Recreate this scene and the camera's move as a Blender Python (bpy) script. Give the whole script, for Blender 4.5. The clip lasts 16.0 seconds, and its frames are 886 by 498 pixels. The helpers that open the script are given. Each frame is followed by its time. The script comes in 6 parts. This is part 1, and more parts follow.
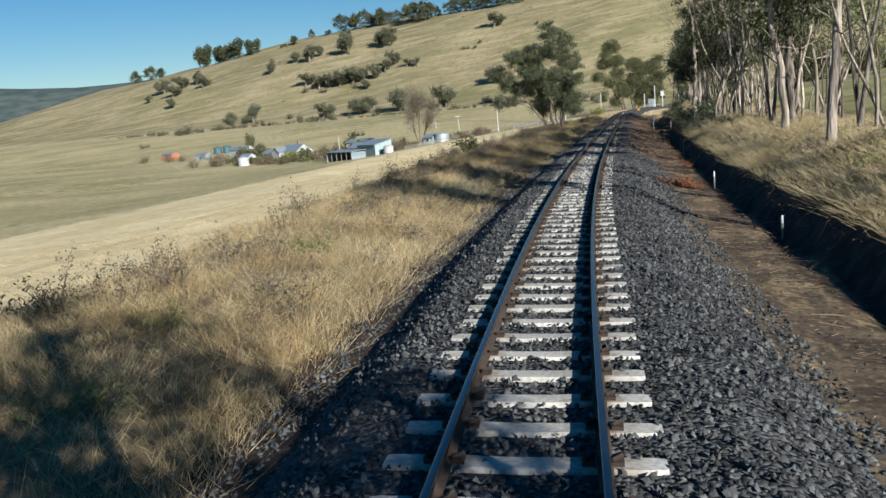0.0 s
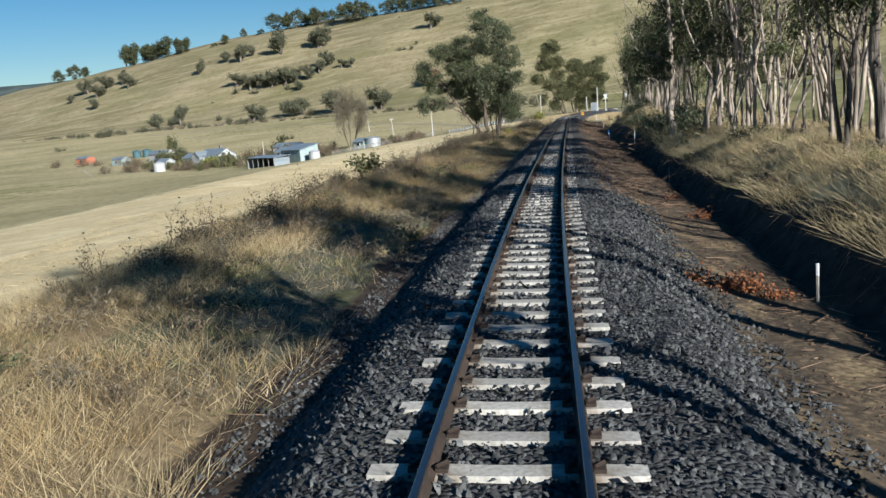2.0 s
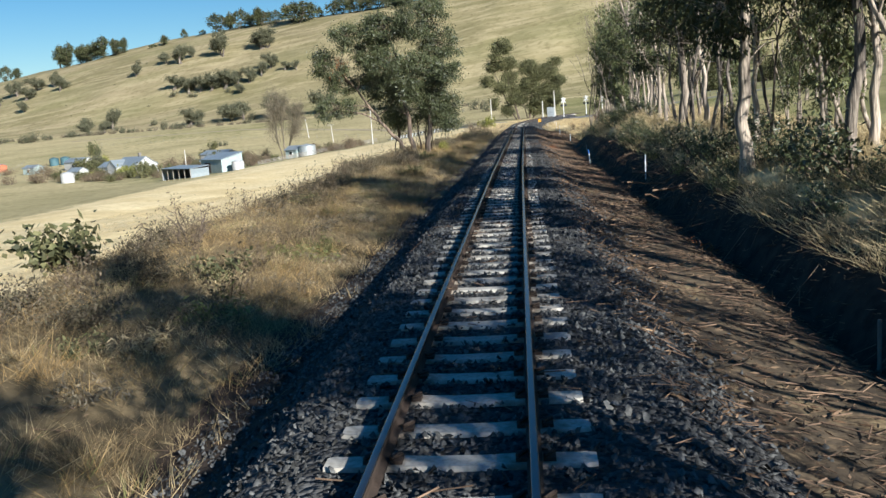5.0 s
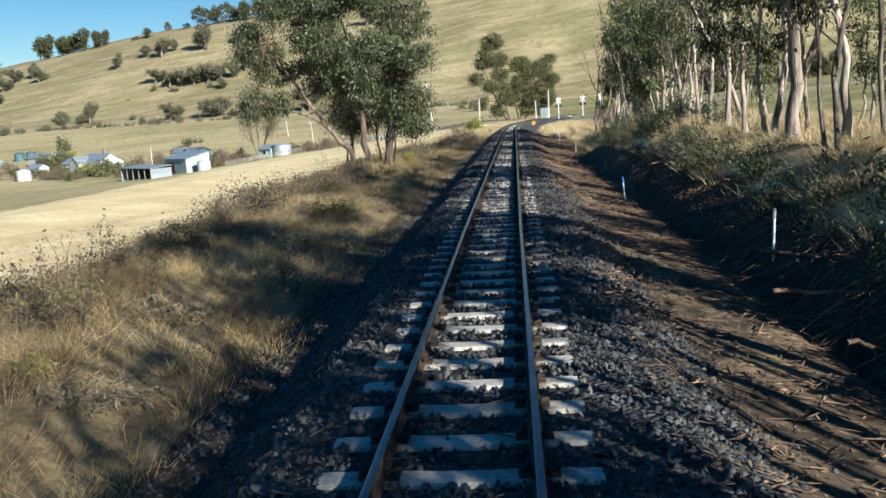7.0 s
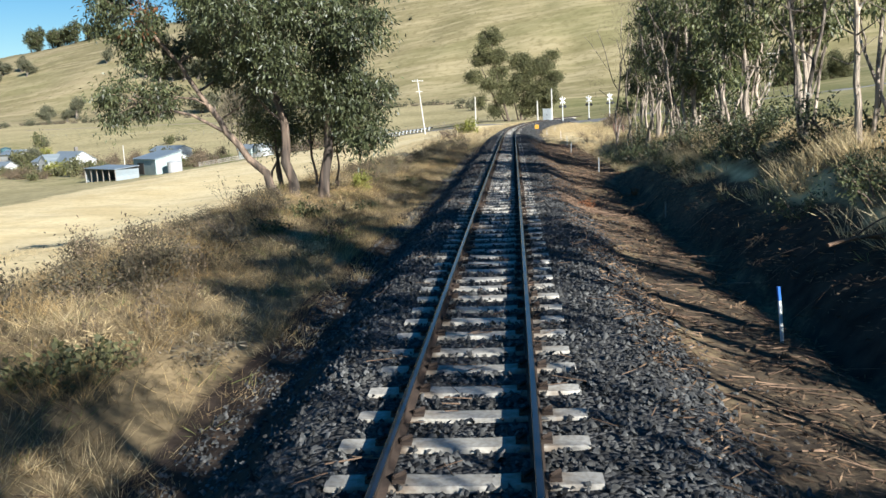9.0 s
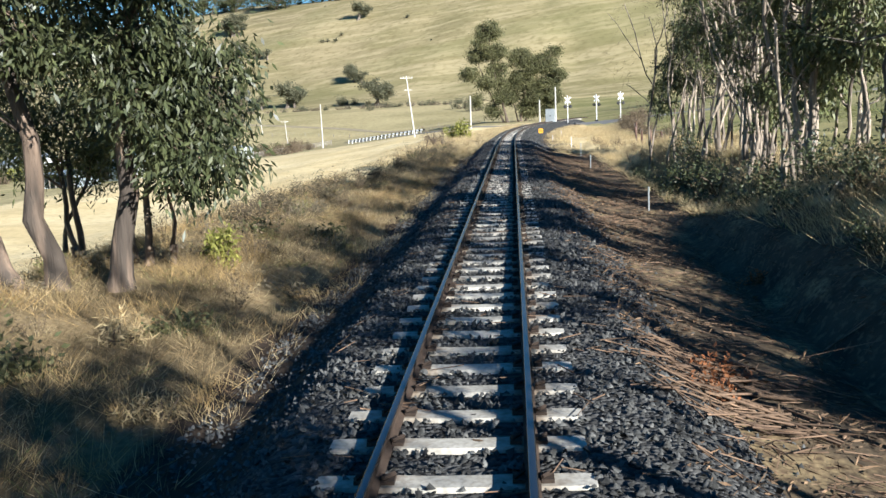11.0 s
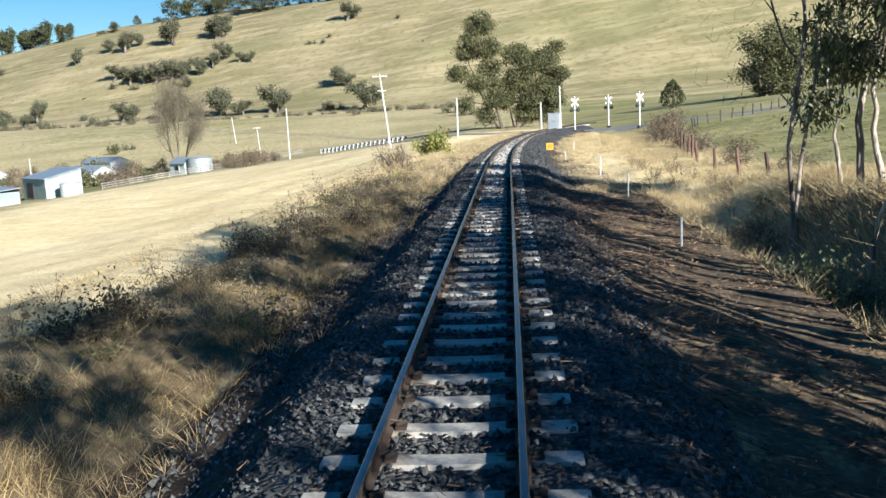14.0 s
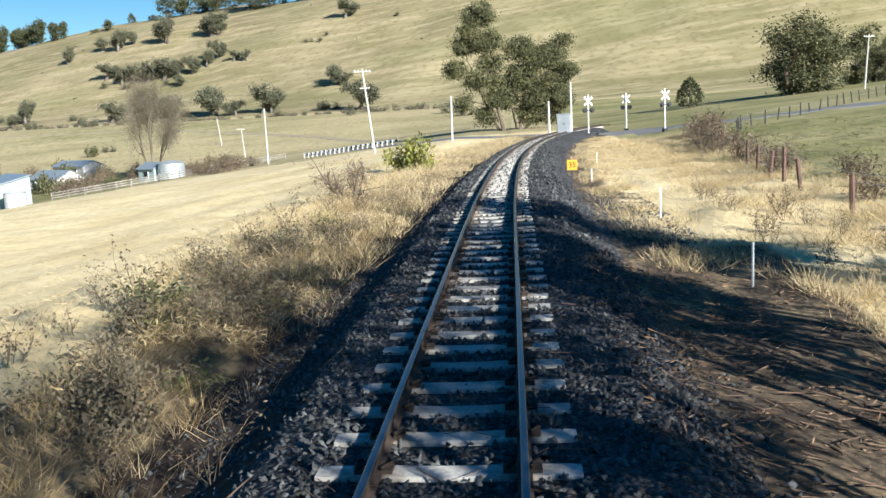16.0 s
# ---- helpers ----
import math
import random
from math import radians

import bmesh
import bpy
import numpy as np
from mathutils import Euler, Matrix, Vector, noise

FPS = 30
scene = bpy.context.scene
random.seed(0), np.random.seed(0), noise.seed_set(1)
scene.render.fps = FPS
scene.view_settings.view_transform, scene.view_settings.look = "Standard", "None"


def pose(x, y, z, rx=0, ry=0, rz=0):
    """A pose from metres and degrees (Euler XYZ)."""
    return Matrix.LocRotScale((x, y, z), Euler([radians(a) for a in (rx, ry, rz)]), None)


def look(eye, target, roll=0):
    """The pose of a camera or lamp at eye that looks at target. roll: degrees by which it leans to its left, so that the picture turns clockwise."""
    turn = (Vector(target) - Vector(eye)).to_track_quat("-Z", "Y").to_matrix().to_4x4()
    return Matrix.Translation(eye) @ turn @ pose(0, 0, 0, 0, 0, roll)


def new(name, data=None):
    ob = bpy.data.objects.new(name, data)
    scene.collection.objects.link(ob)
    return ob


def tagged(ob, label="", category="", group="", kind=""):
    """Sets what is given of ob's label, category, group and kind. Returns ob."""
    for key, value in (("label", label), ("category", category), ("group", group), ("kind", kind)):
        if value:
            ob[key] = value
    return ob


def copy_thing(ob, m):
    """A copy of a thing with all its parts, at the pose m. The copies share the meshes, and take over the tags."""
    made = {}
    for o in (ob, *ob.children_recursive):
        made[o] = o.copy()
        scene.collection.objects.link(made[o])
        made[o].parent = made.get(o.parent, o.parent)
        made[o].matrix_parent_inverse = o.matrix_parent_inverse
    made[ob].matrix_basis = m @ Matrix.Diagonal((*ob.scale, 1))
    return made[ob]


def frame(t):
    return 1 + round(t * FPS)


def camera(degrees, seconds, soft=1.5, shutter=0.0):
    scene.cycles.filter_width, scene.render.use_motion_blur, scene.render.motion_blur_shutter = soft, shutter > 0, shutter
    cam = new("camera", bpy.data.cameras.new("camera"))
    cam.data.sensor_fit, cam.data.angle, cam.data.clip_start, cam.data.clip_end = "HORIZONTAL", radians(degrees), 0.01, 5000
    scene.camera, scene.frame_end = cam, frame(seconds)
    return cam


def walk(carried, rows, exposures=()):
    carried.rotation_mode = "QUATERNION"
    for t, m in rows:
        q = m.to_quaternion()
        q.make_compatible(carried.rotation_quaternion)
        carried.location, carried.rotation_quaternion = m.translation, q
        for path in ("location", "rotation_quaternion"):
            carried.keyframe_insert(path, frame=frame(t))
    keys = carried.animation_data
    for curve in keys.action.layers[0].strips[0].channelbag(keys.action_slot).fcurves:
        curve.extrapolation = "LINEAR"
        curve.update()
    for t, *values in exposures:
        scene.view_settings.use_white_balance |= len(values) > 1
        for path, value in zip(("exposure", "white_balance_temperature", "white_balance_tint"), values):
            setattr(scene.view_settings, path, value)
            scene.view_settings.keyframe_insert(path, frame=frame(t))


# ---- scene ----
cam = camera(54.6, 16.0)
PATH = [
    (0, look((2.227, -0.427, 2.318), (1.776, 1.497, 2.01), -4.8)),
    (0.5, look((1.867, 3.782, 2.371), (1.452, 5.714, 2.061), -4.9)),
    (1, look((1.57, 8.042, 2.36), (1.19, 9.98, 2.049), -4.9)),
    (1.5, look((1.33, 12.245, 2.375), (0.985, 14.19, 2.063), -4.8)),
    (2, look((1.137, 16.455, 2.408), (0.823, 18.405, 2.094), -4.5)),
    (2.5, look((1.017, 20.594, 2.424), (0.731, 22.549, 2.112), -4.6)),
    (3, look((0.929, 24.668, 2.441), (0.668, 26.625, 2.127), -4.4)),
    (3.5, look((0.839, 28.896, 2.457), (0.599, 30.857, 2.141), -4.1)),
    (4, look((0.834, 33.202, 2.378), (0.607, 35.164, 2.066), -4.3)),
    (6.3, look((0.594, 52.77, 2.353), (0.409, 54.736, 2.039), -3.8)),
    (6.5, look((0.578, 54.366, 2.37), (0.394, 56.332, 2.055), -3.7)),
    (7, look((0.537, 58.469, 2.368), (0.357, 60.436, 2.052), -3.4)),
    (7.5, look((0.518, 62.591, 2.421), (0.338, 64.558, 2.102), -3.3)),
    (8, look((0.521, 66.697, 2.401), (0.345, 68.664, 2.083), -2.9)),
    (8.5, look((0.507, 70.736, 2.435), (0.33, 72.703, 2.118), -2.9)),
    (9, look((0.465, 74.78, 2.48), (0.291, 76.746, 2.161), -2.7)),
    (9.2, look((0.459, 76.373, 2.506), (0.286, 78.339, 2.185), -2.6)),
    (11.3, look((0.503, 93.608, 2.401), (0.331, 95.575, 2.084), -2.6)),
    (11.5, look((0.498, 95.28, 2.389), (0.327, 97.248, 2.075), -2.6)),
    (12, look((0.467, 99.568, 2.399), (0.3, 101.536, 2.084), -2.4)),
    (12.5, look((0.468, 103.816, 2.402), (0.302, 105.784, 2.089), -2.3)),
    (13, look((0.473, 107.928, 2.408), (0.309, 109.897, 2.096), -2.4)),
    (13.5, look((0.492, 112.125, 2.425), (0.329, 114.095, 2.114), -2.6)),
    (14, look((0.542, 116.381, 2.435), (0.379, 118.35, 2.125), -2.8)),
    (14.5, look((0.523, 120.588, 2.456), (0.36, 122.558, 2.148), -2.8)),
    (15, look((0.511, 124.776, 2.449), (0.347, 126.746, 2.142), -2.8)),
    (15.5, look((0.507, 128.813, 2.467), (0.341, 130.783, 2.159), -2.9)),
    (16, look((0.546, 132.806, 2.486), (0.378, 134.775, 2.176), -2.8)),
]
EXPOSURES = [(0, 0.68, 5980, 8), (2, 0.66, 5900, 8), (3, 0.66, 5880, 8), (4, 0.9, 5980, 8), (7, 1.02, 6080, 8), (9, 1.1, 6100, 8), (12.5, 1.24, 6000, 8), (16, 1.2, 5950, 8)]
walk(cam, PATH, EXPOSURES)

# ---- world and sun ----
SUN = Vector((1.0, -1.08, 0.63)).normalized()
w = bpy.data.worlds.new("sky")
scene.world = w
w.use_nodes = True
sky = w.node_tree.nodes.new("ShaderNodeTexSky")
sky.sky_type, sky.sun_disc = "NISHITA", False
sky.sun_elevation, sky.sun_rotation = math.asin(SUN.z), math.atan2(SUN.x, SUN.y)
sky.air_density, sky.dust_density, sky.ozone_density = 1.0, 0.0, 3.0
tone = w.node_tree.nodes.new("ShaderNodeHueSaturation")
tone.inputs["Saturation"].default_value = 1.36
w.node_tree.links.new(sky.outputs[0], tone.inputs["Color"])
w.node_tree.links.new(tone.outputs[0], w.node_tree.nodes["Background"].inputs[0])
w.node_tree.nodes["Background"].inputs[1].default_value = 0.047
sun = new("sun", bpy.data.lights.new("sun", "SUN"))
sun.data.energy, sun.data.angle, sun.data.color = 5.0, radians(0.5), (1.0, 0.95, 0.87)
sun.matrix_world = look(SUN * 100, (0, 0, 0))


# ---- materials ----
def mat(name, a, b, c=None, scale=2.0, fine=30.0, rough=0.85, bump=0.3, metal=0.0, island=0.0, obj=0.0,
        stretch=(1, 1, 1), spec=0.3, lo=0.35, hi=0.65, cmix=0.5, trans=0.0, bscale=None, bdist=0.02):
    """Two-scale noise material: a to b by broad noise, c by fine noise; island/obj: brightness spread per piece."""
    m = bpy.data.materials.new(name)
    m.use_nodes = True
    nt = m.node_tree
    N, Lk = nt.nodes, nt.links
    bs = N["Principled BSDF"]
    tc = N.new("ShaderNodeTexCoord")
    mp = N.new("ShaderNodeMapping")
    mp.inputs["Scale"].default_value = stretch
    Lk.new(tc.outputs["Object"], mp.inputs[0])
    n1 = N.new("ShaderNodeTexNoise")
    n1.inputs["Scale"].default_value, n1.inputs["Detail"].default_value = scale, 4
    n2 = N.new("ShaderNodeTexNoise")
    n2.inputs["Scale"].default_value, n2.inputs["Detail"].default_value = fine, 5
    for n in (n1, n2):
        Lk.new(mp.outputs[0], n.inputs["Vector"])

    def ramp(src, p, q):
        r = N.new("ShaderNodeMapRange")
        r.inputs[1].default_value, r.inputs[2].default_value = p, q
        Lk.new(src, r.inputs[0])
        return r.outputs[0]

    def mix(f, x, y):
        k = N.new("ShaderNodeMix")
        k.data_type = "RGBA"
        for sock, v in ((k.inputs[0], f), (k.inputs[6], x), (k.inputs[7], y)):
            if isinstance(v, tuple):
                sock.default_value = (*v, 1)
            elif isinstance(v, (int, float)):
                sock.default_value = v
            else:
                Lk.new(v, sock)
        return k.outputs[2]

    col = mix(ramp(n1.outputs[0], lo, hi), a, b)
    if c:
        f = N.new("ShaderNodeMath")
        f.operation = "MULTIPLY"
        f.inputs[1].default_value = cmix
        Lk.new(ramp(n2.outputs[0], 0.42, 0.62), f.inputs[0])
        col = mix(f.outputs[0], col, c)
    for amount, node, sock in ((island, "ShaderNodeNewGeometry", "Random Per Island"), (obj, "ShaderNodeObjectInfo", "Random")):
        if amount:
            g = N.new(node)
            r = N.new("ShaderNodeMapRange")
            r.inputs[3].default_value, r.inputs[4].default_value = 1 - amount, 1 + amount
            Lk.new(g.outputs[sock], r.inputs[0])
            hs = N.new("ShaderNodeHueSaturation")
            Lk.new(r.outputs[0], hs.inputs["Value"])
            Lk.new(col, hs.inputs["Color"])
            col = hs.outputs[0]
    Lk.new(col, bs.inputs["Base Color"])
    bs.inputs["Roughness"].default_value, bs.inputs["Metallic"].default_value = rough, metal
    bs.inputs["Specular IOR Level"].default_value = spec
    if bump:
        b1 = N.new("ShaderNodeBump")
        b1.inputs["Strength"].default_value, b1.inputs["Distance"].default_value = bump, bdist
        if bscale:
            n3 = N.new("ShaderNodeTexNoise")
            n3.inputs["Scale"].default_value, n3.inputs["Detail"].default_value = bscale, 3
            Lk.new(mp.outputs[0], n3.inputs["Vector"])
            Lk.new(n3.outputs[0], b1.inputs["Height"])
        else:
            Lk.new(n2.outputs[0], b1.inputs["Height"])
        Lk.new(b1.outputs[0], bs.inputs["Normal"])
    if trans:
        tr = N.new("ShaderNodeBsdfTranslucent")
        Lk.new(col, tr.inputs[0])
        ms = N.new("ShaderNodeMixShader")
        ms.inputs[0].default_value = trans
        Lk.new(bs.outputs[0], ms.inputs[1])
        Lk.new(tr.outputs[0], ms.inputs[2])
        Lk.new(ms.outputs[0], N["Material Output"].inputs[0])
    return m


M = {}
M["stone"] = mat("ballast_stone", (0.048, 0.048, 0.046), (0.095, 0.095, 0.09), (0.18, 0.177, 0.168), 0.8, 30, 0.8, 0.3, island=0.6, cmix=0.4, spec=0.15)
M["railhead"] = mat("polished_rail_head", (0.1, 0.1, 0.108), (0.15, 0.15, 0.153), None, 0.6, 60, 0.24, 0.05, 0.9, stretch=(1, 0.05, 1), spec=0.5)
M["rust"] = mat("rusty_steel", (0.04, 0.028, 0.021), (0.078, 0.052, 0.037), (0.028, 0.022, 0.019), 3, 50, 0.85, 0.4)
M["straw"] = mat("dry_grass", (0.5, 0.385, 0.205), (0.65, 0.525, 0.31), (0.33, 0.25, 0.13), 0.5, 5, 0.8, 0, island=0.35, trans=0.3)
M["brown_grass"] = mat("brown_grass", (0.17, 0.12, 0.065), (0.33, 0.24, 0.13), (0.15, 0.125, 0.065), 0.35, 4, 0.85, 0, island=0.4, trans=0.25)
M["gold_grass"] = mat("golden_grass", (0.4, 0.26, 0.1), (0.62, 0.46, 0.22), (0.26, 0.16, 0.07), 0.7, 5, 0.8, 0, island=0.4, trans=0.3)
M["green_grass"] = mat("green_grass", (0.13, 0.15, 0.05), (0.24, 0.24, 0.09), (0.3, 0.27, 0.12), 0.4, 4, 0.8, 0, island=0.4, trans=0.3)
M["weed"] = mat("dead_weed", (0.13, 0.095, 0.065), (0.24, 0.18, 0.12), (0.1, 0.085, 0.045), 0.6, 6, 0.9, 0, island=0.4, trans=0.15)
M["bark"] = mat("gum_bark", (0.06, 0.05, 0.042), (0.29, 0.24, 0.19), (0.045, 0.037, 0.031), 6, 26, 0.85, 1.0, stretch=(1, 1, 0.09), cmix=0.6, obj=0.3, lo=0.4, hi=0.62, bdist=0.05)
M["bark_pale"] = mat("pale_gum_bark", (0.11, 0.09, 0.072), (0.47, 0.385, 0.3), (0.08, 0.062, 0.05), 5, 22, 0.8, 0.9, stretch=(1, 1, 0.07), cmix=0.5, obj=0.3, lo=0.38, hi=0.56, bdist=0.05)
M["bark_dark"] = mat("dark_bark", (0.10, 0.075, 0.055), (0.2, 0.15, 0.11), (0.06, 0.05, 0.04), 1.5, 12, 0.9, 0.8, stretch=(1, 1, 0.2), cmix=0.7)
M["bark_lone"] = mat("streaked_bark", (0.085, 0.068, 0.055), (0.33, 0.235, 0.17), (0.06, 0.048, 0.04), 5, 20, 0.9, 0.9, stretch=(1, 1, 0.08), cmix=0.5, lo=0.42, hi=0.62, bdist=0.04)
M["fern"] = mat("dead_fern", (0.26, 0.1, 0.04), (0.38, 0.16, 0.07), (0.2, 0.09, 0.05), 2, 12, 0.85, 0, island=0.35, trans=0.3)
M["dark_weed"] = mat("dark_dry_shrub", (0.075, 0.062, 0.042), (0.15, 0.12, 0.08), (0.09, 0.085, 0.04), 0.8, 8, 0.9, 0, island=0.45, trans=0.15)
M["leaf"] = mat("gum_leaf", (0.075, 0.092, 0.037), (0.14, 0.155, 0.062), (0.21, 0.21, 0.09), 0.5, 3, 0.5, 0, island=0.5, trans=0.2, spec=0.4)
M["leaf_lone"] = mat("hanging_leaf", (0.038, 0.048, 0.021), (0.08, 0.094, 0.04), (0.14, 0.148, 0.066), 0.5, 3, 0.45, 0, island=0.55, trans=0.16, spec=0.5)
M["leaf_dark"] = mat("dark_leaf", (0.034, 0.042, 0.019), (0.066, 0.074, 0.031), (0.115, 0.115, 0.05), 0.4, 3, 0.6, 0, island=0.5, trans=0.12, spec=0.22)
M["leaf_olive"] = mat("olive_leaf", (0.062, 0.07, 0.031), (0.125, 0.125, 0.055), (0.2, 0.18, 0.082), 0.25, 2, 0.6, 0, island=0.45, trans=0.15)
M["litter"] = mat("leaf_litter", (0.12, 0.07, 0.042), (0.28, 0.185, 0.11), (0.07, 0.05, 0.036), 3, 25, 0.85, 0, island=0.5)
M["leaf_yellow"] = mat("yellow_green_leaf", (0.22, 0.23, 0.05), (0.36, 0.34, 0.09), (0.16, 0.17, 0.05), 0.6, 4, 0.7, 0, island=0.4, trans=0.3)
M["leaf_far"] = mat("dusty_leaf", (0.085, 0.09, 0.055), (0.135, 0.135, 0.082), (0.19, 0.175, 0.11), 0.15, 1.5, 0.8, 0, island=0.45, trans=0.2)
M["grey_weed"] = mat("grey_dry_herb", (0.17, 0.14, 0.1), (0.29, 0.24, 0.17), (0.12, 0.11, 0.06), 0.5, 6, 0.9, 0, island=0.45, trans=0.25)
M["stick"] = mat("dry_stick", (0.12, 0.076, 0.05), (0.26, 0.17, 0.11), (0.08, 0.058, 0.043), 2, 20, 0.85, 0, island=0.4)


def crushed_stone():
    """Packed angular stones: a grey of its own for each cell, raised between the joints."""
    m = mat("ballast", (0.05, 0.05, 0.05), (0.075, 0.074, 0.072), None, 1.2, 24, 0.85, 0, spec=0.15)
    N, Lk = m.node_tree.nodes, m.node_tree.links
    bs = N["Principled BSDF"]
    tc = N.new("ShaderNodeTexCoord")
    vo = N.new("ShaderNodeTexVoronoi")
    vo.inputs["Scale"].default_value = 17
    Lk.new(tc.outputs["Object"], vo.inputs["Vector"])
    hs = N.new("ShaderNodeHueSaturation")
    Lk.new(bs.inputs["Base Color"].links[0].from_socket, hs.inputs["Color"])
    sep = N.new("ShaderNodeSeparateColor")
    Lk.new(vo.outputs["Color"], sep.inputs[0])
    r = N.new("ShaderNodeMapRange")
    r.inputs[3].default_value, r.inputs[4].default_value = 0.4, 1.7
    Lk.new(sep.outputs[0], r.inputs[0])
    Lk.new(r.outputs[0], hs.inputs["Value"])
    Lk.new(hs.outputs[0], bs.inputs["Base Color"])
    b = N.new("ShaderNodeBump")
    b.invert = True
    b.inputs["Strength"].default_value, b.inputs["Distance"].default_value = 1.0, 0.05
    Lk.new(vo.outputs["Distance"], b.inputs["Height"])
    Lk.new(b.outputs[0], bs.inputs["Normal"])
    return m


def sleeper_concrete():
    """Weathered concrete, stained with rust and dust beside the rail seats."""
    m = mat("concrete", (0.4, 0.375, 0.32), (0.53, 0.5, 0.44), (0.27, 0.24, 0.195), 1.5, 20, 0.85, 0.3, obj=0.16, cmix=0.5, spec=0.2)
    N, Lk = m.node_tree.nodes, m.node_tree.links
    bs = N["Principled BSDF"]
    col = bs.inputs["Base Color"].links[0].from_socket
    tc = N.new("ShaderNodeTexCoord")
    sep = N.new("ShaderNodeSeparateXYZ")
    Lk.new(tc.outputs["Object"], sep.inputs[0])

    def calc(op, a, v):
        n = N.new("ShaderNodeMath")
        n.operation = op
        Lk.new(a, n.inputs[0])
        if isinstance(v, float):
            n.inputs[1].default_value = v
        else:
            Lk.new(v, n.inputs[1])
        return n.outputs[0]
    d = calc("ABSOLUTE", calc("SUBTRACT", calc("ABSOLUTE", sep.outputs[0], 0.0), 0.56), 0.0)
    info = N.new("ShaderNodeObjectInfo")
    shift = N.new("ShaderNodeVectorMath")
    Lk.new(tc.outputs["Object"], shift.inputs[0])
    Lk.new(info.outputs["Location"], shift.inputs[1])
    no = N.new("ShaderNodeTexNoise")
    no.inputs["Scale"].default_value, no.inputs["Detail"].default_value = 9, 5
    Lk.new(shift.outputs[0], no.inputs["Vector"])
    r = N.new("ShaderNodeMapRange")
    r.inputs[1].default_value, r.inputs[2].default_value, r.inputs[3].default_value, r.inputs[4].default_value = 0.02, 0.3, 0.75, 0.0
    Lk.new(calc("ADD", d, calc("MULTIPLY", calc("SUBTRACT", no.outputs[0], 0.5), 0.7)), r.inputs[0])
    k = N.new("ShaderNodeMix")
    k.data_type = "RGBA"
    Lk.new(r.outputs[0], k.inputs[0])
    Lk.new(col, k.inputs[6])
    k.inputs[7].default_value = (0.15, 0.1, 0.062, 1)
    Lk.new(k.outputs[2], bs.inputs["Base Color"])
    return m


M["ballast"], M["concrete"] = crushed_stone(), sleeper_concrete()


def mesh_np(name, verts, faces):
    """A mesh from an (n,3) array and an (m,3 or 4) array of corners."""
    me = bpy.data.meshes.new(name)
    k = faces.shape[1]
    me.vertices.add(len(verts))
    me.vertices.foreach_set("co", np.asarray(verts, np.float32).ravel())
    me.loops.add(faces.size)
    me.loops.foreach_set("vertex_index", faces.astype(np.int32).ravel())
    me.polygons.add(len(faces))
    me.polygons.foreach_set("loop_start", np.arange(0, faces.size, k, dtype=np.int32))
    me.update(calc_edges=True)
    return me


def part(name, bm, material, parent=None, label=""):
    """Links a bmesh (or a mesh) as one object under a thing or a part."""
    if isinstance(bm, bmesh.types.BMesh):
        me = bpy.data.meshes.new(name)
        bm.to_mesh(me)
        bm.free()
    else:
        me = bm
    me.materials.clear()
    me.materials.append(material)
    ob = new(name, me)
    ob.parent = parent
    return tagged(ob, label)


def thing(name, label, category, m=None, group="", kind=""):
    ob = new(name)
    if m is not None:
        ob.matrix_basis = m
    return tagged(ob, label, category, group, kind)


def box(bm, sx, sy, sz, m=Matrix(), bevel=0.0):
    r = bmesh.ops.create_cube(bm, size=1, matrix=m @ Matrix.Diagonal((sx, sy, sz, 1)))
    if bevel:
        edges = list({e for v in r["verts"] for e in v.link_edges})
        bmesh.ops.bevel(bm, geom=edges, offset=bevel, segments=2, affect="EDGES", profile=0.5)
    return bm


def rod(bm, p, q, r1, r2=None, n=8):
    """A tapered bar from p to q."""
    p, q = Vector(p), Vector(q)
    d = q - p
    m = Matrix.Translation((p + q) / 2) @ d.to_track_quat("Z", "Y").to_matrix().to_4x4()
    bmesh.ops.create_cone(bm, cap_ends=True, segments=n, radius1=r1, radius2=r1 if r2 is None else r2, depth=d.length, matrix=m)
    return bm


# ---- plan: track, ground, landscape ----
def cx(y):
    """Middle of the track: a curve easing into a straight, then a bend to the right."""
    d = np.maximum(75 - np.asarray(y, float), 0)
    e = np.clip(np.asarray(y, float) - 150, 0, None)
    return 0.0035 * d + 4.7e-8 * d ** 4 + 0.0004 * e ** 2 + 0.0000075 * e ** 3


def slope_x(y):
    return (cx(y + 0.05) - cx(y - 0.05)) / 0.1


def cant(y):
    return radians(1.9) * np.clip((62 - np.asarray(y, float)) / 40, 0, 1)


def sm(a, b, v):
    t = np.clip((np.asarray(v, float) - a) / (b - a), 0, 1)
    return t * t * (3 - 2 * t)


def smax(a, b, k):
    return 0.5 * (a + b + np.sqrt((a - b) ** 2 + k * k))


def waves(x, y, seed, size, octaves=3):
    """Smooth roughness from a few turned sine waves."""
    r = np.random.RandomState(seed)
    out = np.zeros(np.broadcast(x, y).shape)
    for o in range(octaves):
        for _ in range(4):
            a, ph = r.uniform(0, 6.28), r.uniform(0, 6.28)
            f = 6.28 / size * 2 ** o * r.uniform(0.7, 1.3)
            out += np.sin((x * math.cos(a) + y * math.sin(a)) * f + ph) / 2 ** o
    return out / 5


def ridge(x, y):
    """How far up the hill (s) and along it (q) a place lies."""
    return 0.35 * (x + 163) + 0.94 * (y - 551), 0.94 * (x + 163) - 0.35 * (y - 551)


